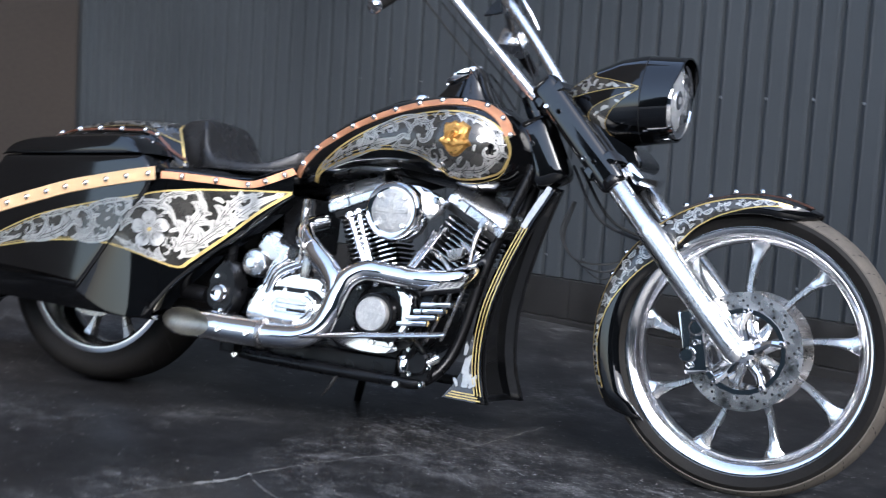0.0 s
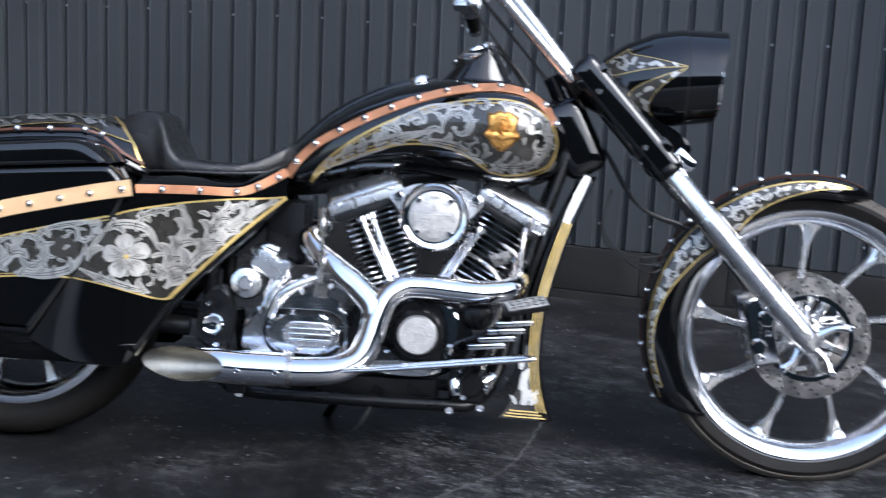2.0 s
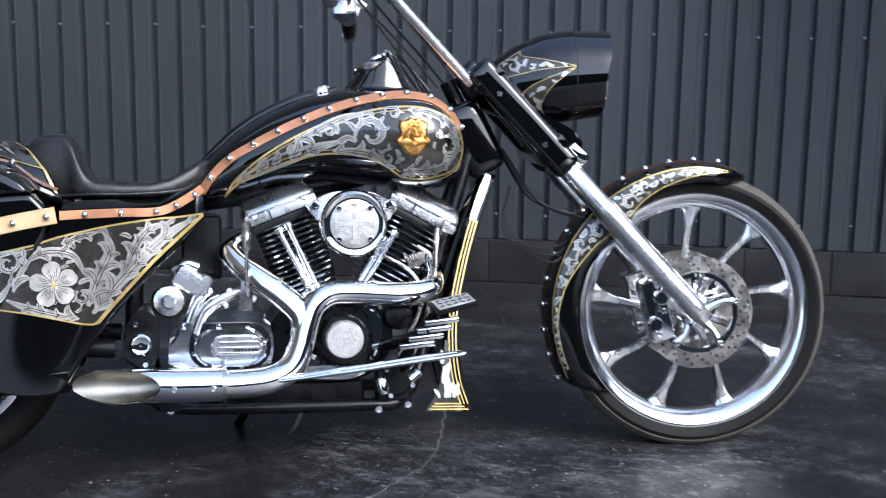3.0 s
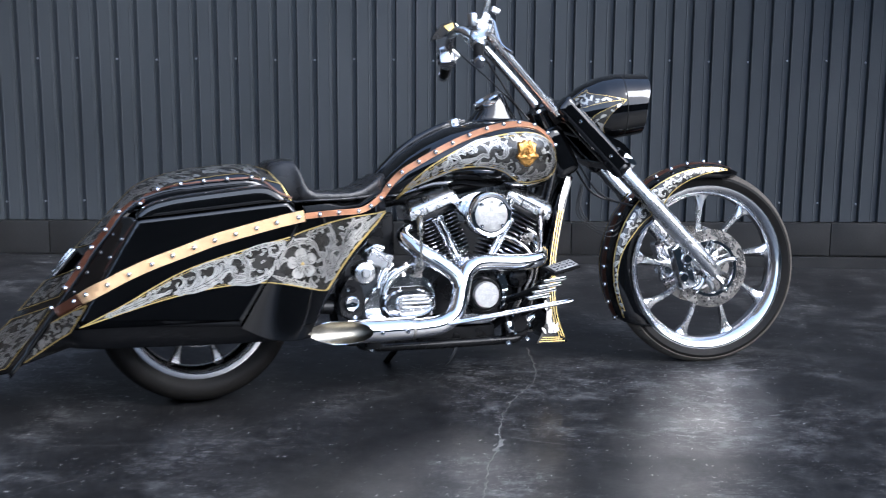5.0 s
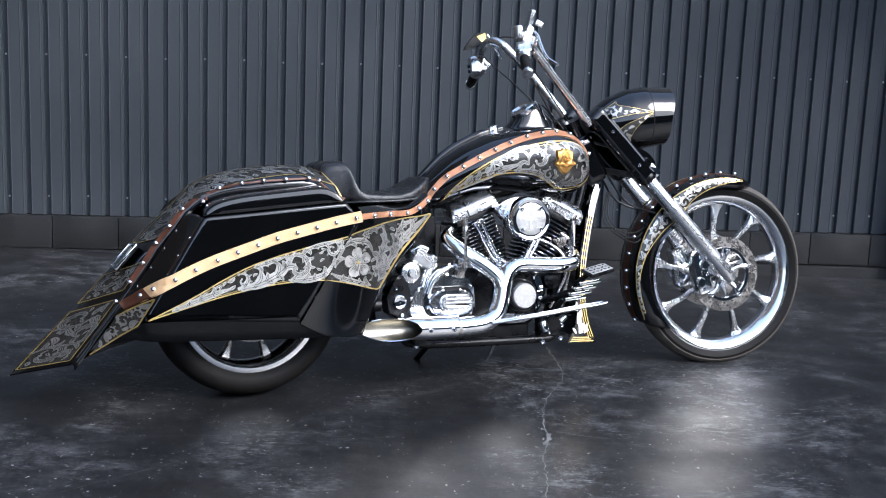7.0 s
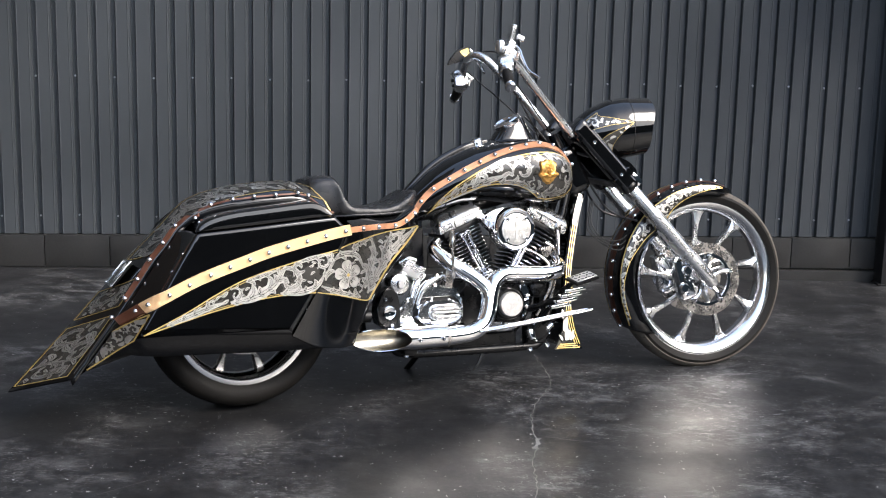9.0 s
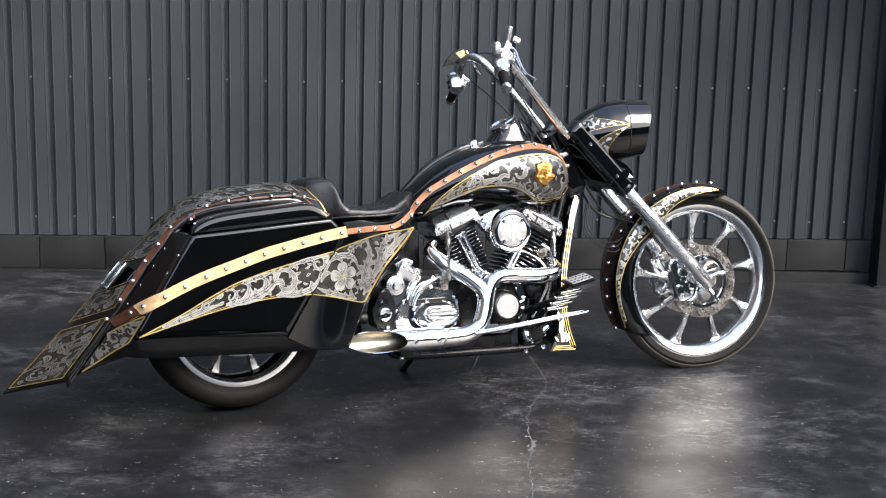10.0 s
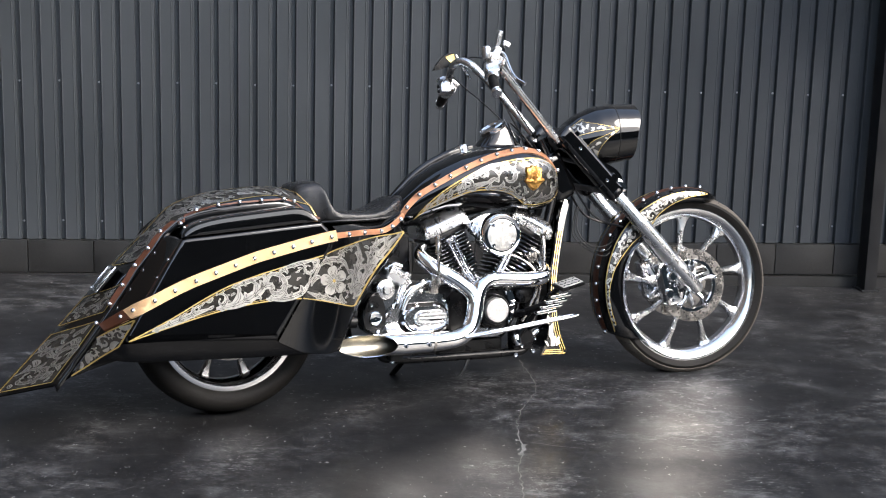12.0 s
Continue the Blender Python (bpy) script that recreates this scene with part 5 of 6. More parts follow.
def build_bags():
    seam = resample([(-1.163, .656), (-1.05, .664), (-.9, .676), (-.78, .686), (-.673, .694)], 34)
    top_line = resample(smooth2([(-1.163, .657), (-1.157, .669), (-1.144, .683), (-1.123, .696), (-1.087, .708), (-1.02, .720), (-.887, .733), (-.79, .742), (-.755, .743), (-.73, .738), (-.701, .721), (-.685, .706), (-.673, .695)], 4), 34)
    front = smooth2([(-.673, .693), (-.645, .664), (-.638, .640), (-.640, .610), (-.652, .580), (-.689, .526), (-.743, .443), (-.80, .352), (-.838, .294)], 4)
    bottom = [(-.842, .289), (-.95, .296), (-1.08, .304), (-1.22, .311), (-1.362, .318)]
    rear = [(-1.366, .326), (-1.31, .416), (-1.26, .498), (-1.21, .580), (-1.165, .652)]
    outline = seam[::-1][1:-1][::-1] + front + bottom + rear

    def inset(line, d):
        """The closed outline drawn in by d."""
        out, n = [], len(line)
        for i, (x, z) in enumerate(line):
            a, b = line[i - 1], line[(i + 1) % n]
            k = math.hypot(b[0] - a[0], b[1] - a[1]) or 1
            out.append((x + (b[1] - a[1]) / k * d, z - (b[0] - a[0]) / k * d))
        return out

    for side in (1, -1):
        flip = Matrix.Diagonal((1, side, 1, 1))

        def put(name, bm, mat, parent, label="", **kw):
            bmesh.ops.transform(bm, matrix=flip, verts=bm.verts[:])
            return part(name, bm, mat, parent, label, **kw)

        # the body: a flat face with a rounded rim, sides that run in to the fender
        bm = bmesh.new()
        rings = []
        for d, y in ((.024, 0), (.012, 0), (.0085, .0006), (.005, .0022), (.0022, .005), (.0006, .0085), (0, .012), (0, .05)):
            rings.append([Vector((x, -.33 + y, z)) for x, z in inset(outline, d)])
        last = []
        for x, z in outline:
            if x < -1.13 - (.662 - z) * .61 and z > .32:
                last.append(Vector((lin(z, SHOULDER), -.185, z + .004)))
            else:
                last.append(Vector((x, -.18, z)))
        rings.append([p.lerp(q, .5) for p, q in zip(rings[-1], last)])
        rings.append(last)
        vs = skin(bm, rings, caps=False)
        bm.faces.new(vs[0])
        bag = put("saddlebag", bm, BLACK, bike, "stretched gloss black saddlebag with a studded copper strap", angle=32)
        # the lid, bowed in towards its rounded top
        bm = bmesh.new()
        rows = []
        for (sx, sz), (tx, tz) in zip(seam, top_line):
            h = tz - sz
            rows.append([Vector((sx, -.322, sz + .0015)), Vector((sx, -.330, sz + .004))]
                        + [Vector((sx + (tx - sx) * f, -.3315 + .002 * f ** 3, sz + .004 + (h - .008) * f)) for f in (.15, .4, .7, .9, .96, 1.0)]
                        + [Vector((tx, -.322, tz - .001)), Vector((tx, -.317, tz + .0015)), Vector((tx + .001, -.308, tz + .003)), Vector((tx + .004, -.27, tz + .006)), Vector((tx + .010, -.18, tz + .008))])
        skin(bm, rows, close=False)
        put("lid", bm, BLACK, bag, angle=18)
        bm = bmesh.new()
        mid = [(-1.416, .358), (-1.36, .395), (-1.324, .418), (-1.273, .446), (-1.203, .479), (-1.126, .51), (-1.014, .547), (-.918, .578), (-.82, .602), (-.70, .629), (-.618, .644)]
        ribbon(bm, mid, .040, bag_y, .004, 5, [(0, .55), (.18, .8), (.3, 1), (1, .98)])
        strap = put("copper_strap", bm, LIT_COPPER, bag, "broad copper strap with chrome studs")
        # Darker copper past the bag's corner stands in for shade.
        bm = bmesh.new()
        ribbon(bm, mid[:2] + [(-1.343, .406)], .042, bag_y, .0075, 5, [(0, .55), (.7, .68), (1, .72)])
        put("strap_end", bm, SHADED_COPPER, strap, "end of the strap in the darker, shaded copper")
        for x, z in ((-1.36, .395), (-1.324, .418), (-1.263, .452), (-1.195, .482), (-1.122, .511), (-1.054, .535), (-.985, .557), (-.918, .578), (-.849, .595), (-.78, .611), (-.712, .626), (-.639, .640)):
            p, nrm = on(bag_y, x, z, .0045)
            stud(strap, flip @ p, flip @ nrm)
        upper = smooth2([(-1.352, .321), (-1.205, .389), (-1.11, .44), (-1.016, .484), (-.92, .515), (-.821, .541), (-.745, .559), (-.668, .576)], 6)
        lower = smooth2([(-1.352, .321), (-1.205, .363), (-1.11, .388), (-1.018, .408), (-.92, .423), (-.823, .431), (-.79, .431), (-.752, .430)], 6)
        bm = bmesh.new()
        ruled(bm, upper, lower, bag_y, .0010)
        field = put("painted_field", bm, GRAPHITE, bag)
        bm = bmesh.new()
        for ln, d in ((upper, -.008), (lower, .006)):
            stroke(bm, ln, [.0042] * len(ln), bag_y, .0020)
            drawn_in = [(x, z + d) for x, z in ln[6:]]
            stroke(bm, drawn_in, [.0016] * len(drawn_in), bag_y, .0020)
        put("gold_line", bm, GOLD, bag)
        bm, VEIN[0] = bmesh.new(), bmesh.new()
        TAKEN.clear()
        FIELD[0] = upper + lower[::-1]
        rnd = random.Random(3)
        for x, z, r, a, tr, k in ((-.845, .478, .047, 2.6, -1, 6), (-1.035, .440, .024, 2.4, -1, 5), (-.725, .535, .024, 1.0, -1, 4)):
            scroll(bm, x, z, r, a, tr, bag_y, k)
        for pts, size, k in (([(-1.275, .350), (-1.20, .375), (-1.13, .400), (-1.075, .415)], .034, 6), ([(-1.055, .413), (-.98, .425), (-.905, .462), (-.87, .51), (-.85, .535)], .052, 7), ([(-.88, .435), (-.81, .434), (-.75, .452), (-.72, .49)], .036, 5), ([(-.72, .47), (-.70, .51), (-.69, .55)], .034, 4), ([(-1.0, .482), (-.94, .50), (-.89, .515)], .026, 4), ([(-.83, .533), (-.77, .55), (-.70, .563)], .024, 4)):
            plume(bm, pts, size, bag_y, k)
        fill(bm, resample(upper, 60), resample(lower, 60), bag_y, (.034, .022), 22, 70)
        FIELD[0] = None
        put("scrollwork", bm, SILVER, field)
        put("vein", VEIN[0], GRAPHITE, field)
        VEIN[0] = None
        # the wedge of painted panel behind the bag, down to the tail
        ua, la = [(-1.436, .326), (-1.40, .350), (-1.36, .373), (-1.328, .390)], [(-1.525, .205), (-1.475, .240), (-1.43, .273), (-1.383, .305)]
        bm = bmesh.new()
        ruled(bm, resample(ua, 12), resample(la, 12), bag_y, .0012, 8)
        tail = put("tail_field", bm, GRAPHITE, bag)
        bm = bmesh.new()
        for ln in (ua, la, [ua[-1], la[-1]]):
            pts = resample(ln, 14)
            stroke(bm, pts, [.004] * 14, bag_y, .0022)
        put("gold_line", bm, GOLD, bag)
        bm = bmesh.new()
        TAKEN.clear()
        FIELD[0] = ua + la[::-1]
        for x, z, r, a, tr in ((-1.42, .315, .018, 1, 1), (-1.375, .34, .014, 3, -1), (-1.455, .28, .014, 2, -1), (-1.40, .34, .01, 4, 1)):
            scroll(bm, x, z, r, a, tr, bag_y, 5)
        fill(bm, resample(ua, 12), resample(la, 12), bag_y, (.04, .026, .018), 23, 120)
        FIELD[0] = None
        put("scrollwork", bm, SILVER, tail)
        # the black skirt under the bag
        bm = bmesh.new()
        up = resample([(-1.545, .187), (-1.475, .240), (-1.43, .273), (-1.375, .312), (-1.22, .311), (-1.08, .304), (-.95, .296), (-.842, .289), (-.72, .272), (-.60, .28)], 60)
        low = resample([(-1.549, .183), (-1.47, .215), (-1.384, .25), (-1.29, .240), (-1.147, .236), (-.90, .228), (-.698, .225), (-.60, .228)], 60)
        rows = []
        for (ux, uz), (lx, lz) in zip(up, low):
            y = bag_y(ux, uz)
            rows.append([Vector((ux, min(-.17, y + .09), uz + .002)), Vector((ux, y + .016, uz)), Vector((ux + (lx - ux) * .5, y + .030, uz + (lz - uz) * .5)), Vector((lx, y + .046, lz + .006)), Vector((lx, y + .054, lz)), Vector((lx, -.16, lz))])
        skin(bm, rows, close=False)
        put("skirt", bm, BLACK, bag, angle=30)


build_bags()


def build_side_covers():
    rail = [(-.613, .642), (-.561, .644), (-.483, .645), (-.400, .645), (-.355, .659), (-.312, .684), (-.288, .700)]
    upper = smooth2([(-.662, .578), (-.619, .592), (-.55, .607), (-.493, .617), (-.40, .628), (-.343, .632), (-.288, .638)], 6)
    lower = smooth2([(-.746, .430), (-.68, .418), (-.622, .404), (-.56, .388), (-.535, .390), (-.515, .412), (-.41, .523), (-.288, .636)], 6)
    foot = resample(smooth2([(-.84, .284), (-.76, .245), (-.69, .232), (-.63, .235), (-.60, .262), (-.555, .335), (-.47, .44), (-.36, .55), (-.284, .634)], 6), 61)
    for side in (1, -1):
        flip = Matrix.Diagonal((1, side, 1, 1))

        def put(name, bm, mat, parent, label="", **kw):
            bmesh.ops.transform(bm, matrix=flip, verts=bm.verts[:])
            return part(name, bm, mat, parent, label, **kw)

        bm = bmesh.new()
        rows = []
        for i in range(61):
            t = i / 60
            tx, tz = -.607 + .320 * t, lin(-.607 + .320 * t, [(-.625, .654), (-.55, .657), (-.45, .657), (-.39, .662), (-.34, .686), (-.305, .704), (-.287, .700)])
            lx, lz = foot[i]
            row = []
            for k in range(15):
                f = k / 14
                x, z = tx + (lx - tx) * f, tz + (lz - tz) * f
                row.append(Vector((x, side_y(x, z), z)))
            row += [Vector((lx + .003, side_y(lx, lz) + .006, lz - .004)), Vector((lx + .004, side_y(lx, lz) + .03, lz - .004)), Vector((lx, side_y(lx, lz) + .10, lz + .004))]
            row[:0] = [Vector((tx, side_y(tx, tz) + .055, tz + .018)), Vector((tx, side_y(tx, tz) + .006, tz + .004))]
            rows.append(row)
        skin(bm, rows, close=False)
        cover = put("side_cover", bm, BLACK, bike, "black side cover with a silver flower and a gold edge", angle=40)
        bm = bmesh.new()
        ribbon(bm, rail, .021, side_y, .003)
        strap = put("copper_strap", bm, COPPER, cover, "narrow copper strap with chrome studs")
        for x, z in ((-.561, .644), (-.483, .645), (-.400, .645), (-.353, .660), (-.310, .685)):
            p, nrm = on(side_y, x, z, .0035)
            stud(strap, flip @ p, flip @ nrm)
        bm = bmesh.new()
        ruled(bm, resample(upper, 50), resample(lower, 50), side_y, .0014, 8)
        field = put("painted_field", bm, GRAPHITE, cover)
        bm = bmesh.new()
        stroke(bm, upper, [.0045] * len(upper), side_y, .0024)
        k = [lin(i / (len(lower) - 1), [(0, .0035), (.5, .0045), (.6, .009), (1, .008)]) for i in range(len(lower))]
        stroke(bm, lower, k, side_y, .0024)
        put("gold_line", bm, GOLD, cover)
        bm, VEIN[0] = bmesh.new(), bmesh.new()
        TAKEN.clear()
        FIELD[0] = upper + lower[::-1]
        # the five-petalled flower
        for j in range(5):
            a = j / 5 * math.tau + .35
            way = [(-.628 + (.004 + .048 * t / 9) * math.cos(a + .15 * t / 9), .484 + (.004 + .048 * t / 9) * math.sin(a + .15 * t / 9)) for t in range(10)]
            wide = [.004 + .037 * math.sin(math.pi * (t / 9.6) ** 1.5) ** .7 for t in range(10)]
            stroke(VEIN[0], way, [w + .004 for w in wide], side_y, .0032 + .0003 * j)
            stroke(bm, way, wide, side_y, .0033 + .0003 * j)
            engrave(way[:8], wide, side_y, 5, .0037 + .0003 * j)
            TAKEN.extend((p, q, .014) for p, q in way)
        for pts, size, k in (([(-.545, .412), (-.50, .465), (-.43, .54), (-.365, .595), (-.315, .625)], .050, 8), ([(-.555, .43), (-.53, .50), (-.505, .555), (-.515, .60)], .046, 6), ([(-.575, .402), (-.64, .418), (-.70, .438), (-.73, .452)], .030, 6), ([(-.715, .47), (-.70, .525), (-.65, .558), (-.59, .552), (-.562, .51)], .034, 6), ([(-.47, .50), (-.455, .55), (-.42, .60), (-.37, .618)], .036, 5), ([(-.61, .578), (-.57, .592), (-.53, .602)], .024, 4)):
            plume(bm, pts, size, side_y, k)
        for x, z, r, a, tr, k in ((-.565, .452, .017, 2.2, 1, 4),):
            scroll(bm, x, z, r, a, tr, side_y, k)
        fill(bm, resample(upper, 50), resample(lower, 50), side_y, (.032, .020), 24, 70)
        FIELD[0] = None
        put("scrollwork", bm, SILVER, field)
        put("vein", VEIN[0], GRAPHITE, field)
        VEIN[0] = None
        bm = bmesh.new()
        p, nrm = on(side_y, -.628, .484, .004)
        lathe(bm, [(.006, 0), (.006, .0012), (.0004, .002)], flip @ p, flip @ nrm, 10)
        part("flower_eye", bm, GOLD, field)


build_side_covers()


def rounded(w, h, r, n=5):
    """A rectangle outline with round corners, centred."""
    out = []
    for cx, cz, a0 in ((w / 2 - r, h / 2 - r, 0), (-w / 2 + r, h / 2 - r, 90), (-w / 2 + r, -h / 2 + r, 180), (w / 2 - r, -h / 2 + r, 270)):
        for i in range(n + 1):
            a = radians(a0 + 90 * i / n)
            out.append((cx + r * math.cos(a), cz + r * math.sin(a)))
    return out


def build_engine():
    bm = bmesh.new()
    plate(bm, smooth2([(-.13, .25), (-.14, .33), (-.09, .40), (-.03, .425), (.06, .43), (.14, .42), (.18, .36), (.18, .28), (.12, .22), (0, .20), (-.09, .21)], 4), -.12, .12, .02, 3)
    engine = part("engine", bm, SATIN, bike, "black and chrome V-twin engine")
    # two cylinders with stacked cooling fins
    for name, foot, head, wide in (("rear_cylinder", (-.002, .405), (-.082, .612), .158), ("front_cylinder", (.138, .388), (.2535, .602), .158)):
        foot, head = Vector((foot[0], -.005, foot[1])), Vector((head[0], -.005, head[1]))
        up = (head - foot).normalized()
        across = Vector((up.z, 0, -up.x))
        m0 = Matrix((across, Vector((0, 1, 0)), up)).transposed().to_4x4()
        bm = bmesh.new()
        tube(bm, [foot, head], .062, 28, 1)
        barrel = part(name, bm, FIN, engine, "finned black cylinder with machined edges")
        length = (head - foot).length
        count = 15
        fin = None
        for i in range(count):
            t = .02 + i * (length - .02) / (count - 1)
            m = Matrix.Translation(foot + up * t) @ m0
            s = .86 + .14 * min(1, i / 4)
            if fin is None:
                bm = bmesh.new()
                ol = rounded(wide, .168, .035, 4)
                lo = [bm.verts.new((x, y, -.0022)) for x, y in ol]
                hi = [bm.verts.new((x, y, .0022)) for x, y in ol]
                k = len(ol)
                bm.faces.new(lo[::-1])
                bm.faces.new(hi)
                for j in range(k):
                    f = bm.faces.new((lo[j], lo[(j + 1) % k], hi[(j + 1) % k], hi[j]))
                    f.material_index = 1
                tmp = part("cooling_fin", bm, (FIN, ALUMINIUM), barrel, flat=True)
                fin = tmp.data
                bpy.data.objects.remove(tmp)
            again("cooling_fin", fin, barrel, m @ Matrix.Diagonal((s, s, 1, 1)))
        # the head with its two-part chrome rocker box
        base = head + up * .008
        bm = bmesh.new()
        block(bm, (wide * 1.06, .17, .020), Matrix.Translation(base) @ m0, .006, 2)
        part("head_gasket_plate", bm, FIN, engine)
        bm = bmesh.new()
        block(bm, (wide * 1.22, .176, .026), Matrix.Translation(base + up * .024) @ m0, .007, 3)
        box = part("rocker_box", bm, SATIN_ALLOY, engine, "chrome rocker box")
        bm = bmesh.new()
        rings = []
        for f, g, up_by in ((1.20, .186, .036), (1.22, .192, .042), (1.21, .188, .047), (1.17, .172, .058), (1.12, .148, .070), (1.06, .122, .079), (.96, .09, .084)):
            rings.append([Vector((x, y, up_by)) for x, y in rounded(wide * f, g, .018, 4)])
        skin(bm, rings)
        bmesh.ops.transform(bm, matrix=Matrix.Translation(base) @ m0, verts=bm.verts[:])
        part("rocker_cover", bm, SATIN_ALLOY, box)
        for u in (-.42, .42):
            bolt(box, base + up * .034 + across * wide * u + Vector((0, -.088, 0)), (0, -1, .25))
        bm = bmesh.new()
        block(bm, (.004, .18, .062), Matrix.Translation(base + up * .044 - across * wide * .18) @ m0, .001)
        part("seam", bm, DARK, box)
    # pushrod tubes
    for a, b in (((-.104, -.118, .600), (-.022, -.125, .440)), ((-.080, -.112, .612), (-.006, -.12, .446)), ((.196, -.118, .590), (.106, -.125, .446)), ((.170, -.112, .575), (.090, -.12, .444))):
        a, b = Vector(a), Vector(b)
        w = (b - a).normalized()
        n = (b - a).length
        bm = bmesh.new()
        lathe(bm, [(.007, 0), (.012, .002), (.012, .014), (.008, .018), (.0075, n * .45), (.0098, n * .46), (.0098, n * .9), (.013, n * .92), (.013, n)], a, w, 16)
        part("pushrod_tube", bm, CHROME, engine)
    bm = bmesh.new()
    block(bm, (.062, .04, .03), pose(-.012, -.12, .432, 0, -20), .008)
    part("lifter_block", bm, CHROME, engine)
    bm = bmesh.new()
    block(bm, (.062, .04, .03), pose(.098, -.12, .432, 0, 38), .008)
    part("lifter_block", bm, CHROME, engine)
    # air cleaner
    c = Vector((.077, 0, .613))
    bm = bmesh.new()
    lathe(bm, [(.05, 0), (.072, .006), (.080, .02), (.083, .060), (.084, .075), (.083, .086), (.078, .097), (.074, .100), (.068, .098), (.064, .0975), (.001, .0975)], c + Vector((0, -.125, 0)), (0, -1, 0), 56)
    ac = part("air_cleaner", bm, CHROME, engine, "round chrome air cleaner with an engraved face")
    bm = bmesh.new()
    lathe(bm, [(.060, 0), (.060, .0016), (.058, .0024), (.001, .0024)], c + Vector((0, -.2225, 0)), (0, -1, 0), 48)
    face = part("engraved_face", bm, ENGRAVED, ac, "engraved silver disc")
    bm = bmesh.new()
    y = -.2256
    for ang in (0, 90):
        block(bm, (.098, .0012, .011), Matrix.Translation(c + Vector((0, y, 0))) @ pose(0, 0, 0, 0, ang), .0004, 1)
        for sgn in (-1, 1):
            block(bm, (.008, .0012, .024), Matrix.Translation(c + Vector((0, y, 0))) @ pose(0, 0, 0, 0, ang) @ pose(sgn * .046, 0, 0), .0004, 1)
    for k in range(4):
        a = radians(45 + 90 * k)
        for rr, r in ((.03, .011), (.045, .007)):
            at = c + Vector((rr * math.cos(a), y + .0006, rr * math.sin(a)))
            ring(bm, [(r, -.0008), (r + .002, -.0008), (r + .002, .0004), (r, .0004)], at, 14)
    part("engraving", bm, ETCH, face)
    for k in range(4):
        a = radians(45 + 90 * k)
        bolt(ac, c + Vector((.054 * math.cos(a), -.2245, .054 * math.sin(a))))
    bm = bmesh.new()
    plate(bm, smooth2([(-.035, .655), (-.01, .672), (.04, .69), (.12, .69), (.165, .672), (.195, .655), (.18, .628), (.14, .60), (.02, .60), (-.02, .635)], 3), -.150, -.105, .010, 3)
    part("backing_plate", bm, SATIN_ALLOY, ac)
    for x, z in ((-.012, .655), (.172, .655)):
        bolt(ac, Vector((x, -.150, z)), mesh=NUT)
    # cam cover and points cover
    bm = bmesh.new()
    plate(bm, smooth2([(-.03, .30), (-.02, .375), (.03, .40), (.10, .405), (.145, .385), (.15, .33), (.13, .275), (.08, .255), (.01, .255)], 4), -.165, -.11, .014, 3)
    cam_cover = part("cam_cover", bm, SATIN, engine)
    bm = bmesh.new()
    plate(bm, smooth2([(.10, .40), (.138, .392), (.148, .35), (.138, .29), (.120, .27), (.126, .32), (.122, .37)], 3), -.178, -.15, .006)
    part("cover_edge", bm, CHROME, cam_cover)
    pc = Vector((.052, -.188, .328))
    bm = bmesh.new()
    lathe(bm, [(.062, -.03), (.060, .012), (.056, .018), (.050, .018)], pc, (0, -1, 0), 40)
    part("ring", bm, SATIN, cam_cover)
    bm = bmesh.new()
    lathe(bm, [(.047, 0), (.048, .026), (.0465, .033), (.044, .036), (.001, .0365)], pc, (0, -1, 0), 44)
    pts = part("points_cover", bm, ENGRAVED, cam_cover, "round engraved silver timing cover")
    bm = bmesh.new()
    for r in (.012, .024, .036):
        ring(bm, [(r, -.0370), (r + .0022, -.0370), (r + .0022, -.0362), (r, -.0362)], pc, 28)
    for k in range(8):
        a = k / 8 * math.tau
        block(bm, (.010, .0008, .003), Matrix.Translation(pc + Vector((.030 * math.cos(a), -.0368, .030 * math.sin(a)))) @ pose(0, 0, 0, 0, -math.degrees(a)), 0)
    part("engraving", bm, ETCH, pts)
    for x, z in ((-.02, .39), (.03, .408), (.10, .412), (-.02, .28), (.04, .25), (.10, .252)):
        bolt(cam_cover, Vector((x, -.165, z)))
    # oil filter, cooler pad and lines ahead of the case
    bm = bmesh.new()
    lathe(bm, [(.034, 0), (.038, .006), (.038, .07), (.034, .084), (.02, .09), (.001, .09)], (.195, -.08, .375), (0, -1, .05), 30)
    part("oil_filter", bm, SATIN, engine, "black oil filter")
    bm = bmesh.new()
    tube(bm, [(.155, -.12, .53), (.21, -.15, .50), (.245, -.16, .46), (.25, -.165, .40), (.22, -.16, .33), (.19, -.15, .27)], .006, 8, 5)
    part("oil_line", bm, STEEL, engine)
    bm = bmesh.new()
    tube(bm, [(.25, -.12, .55), (.285, -.13, .52), (.285, -.14, .45), (.262, -.15, .36), (.235, -.15, .28)], .006, 8, 5)
    part("oil_line", bm, STEEL, engine)
    bm = bmesh.new()
    for k in range(7):
        block(bm, (.004, .05, .032), pose(.225 + .006 * k, -.12, .51 + .002 * k, 0, -25 + 6 * k), .001)
    part("horn_fins", bm, STEEL, engine)
    bm = bmesh.new()
    tube(bm, [(.30, -.12, .595), (.295, -.14, .56), (.292, -.15, .50)], [.010, .008, .006], 10, 3)
    block(bm, (.02, .02, .045), pose(.305, -.12, .60, 0, 12), .004)
    part("plug_lead", bm, STEEL, engine)


build_engine()


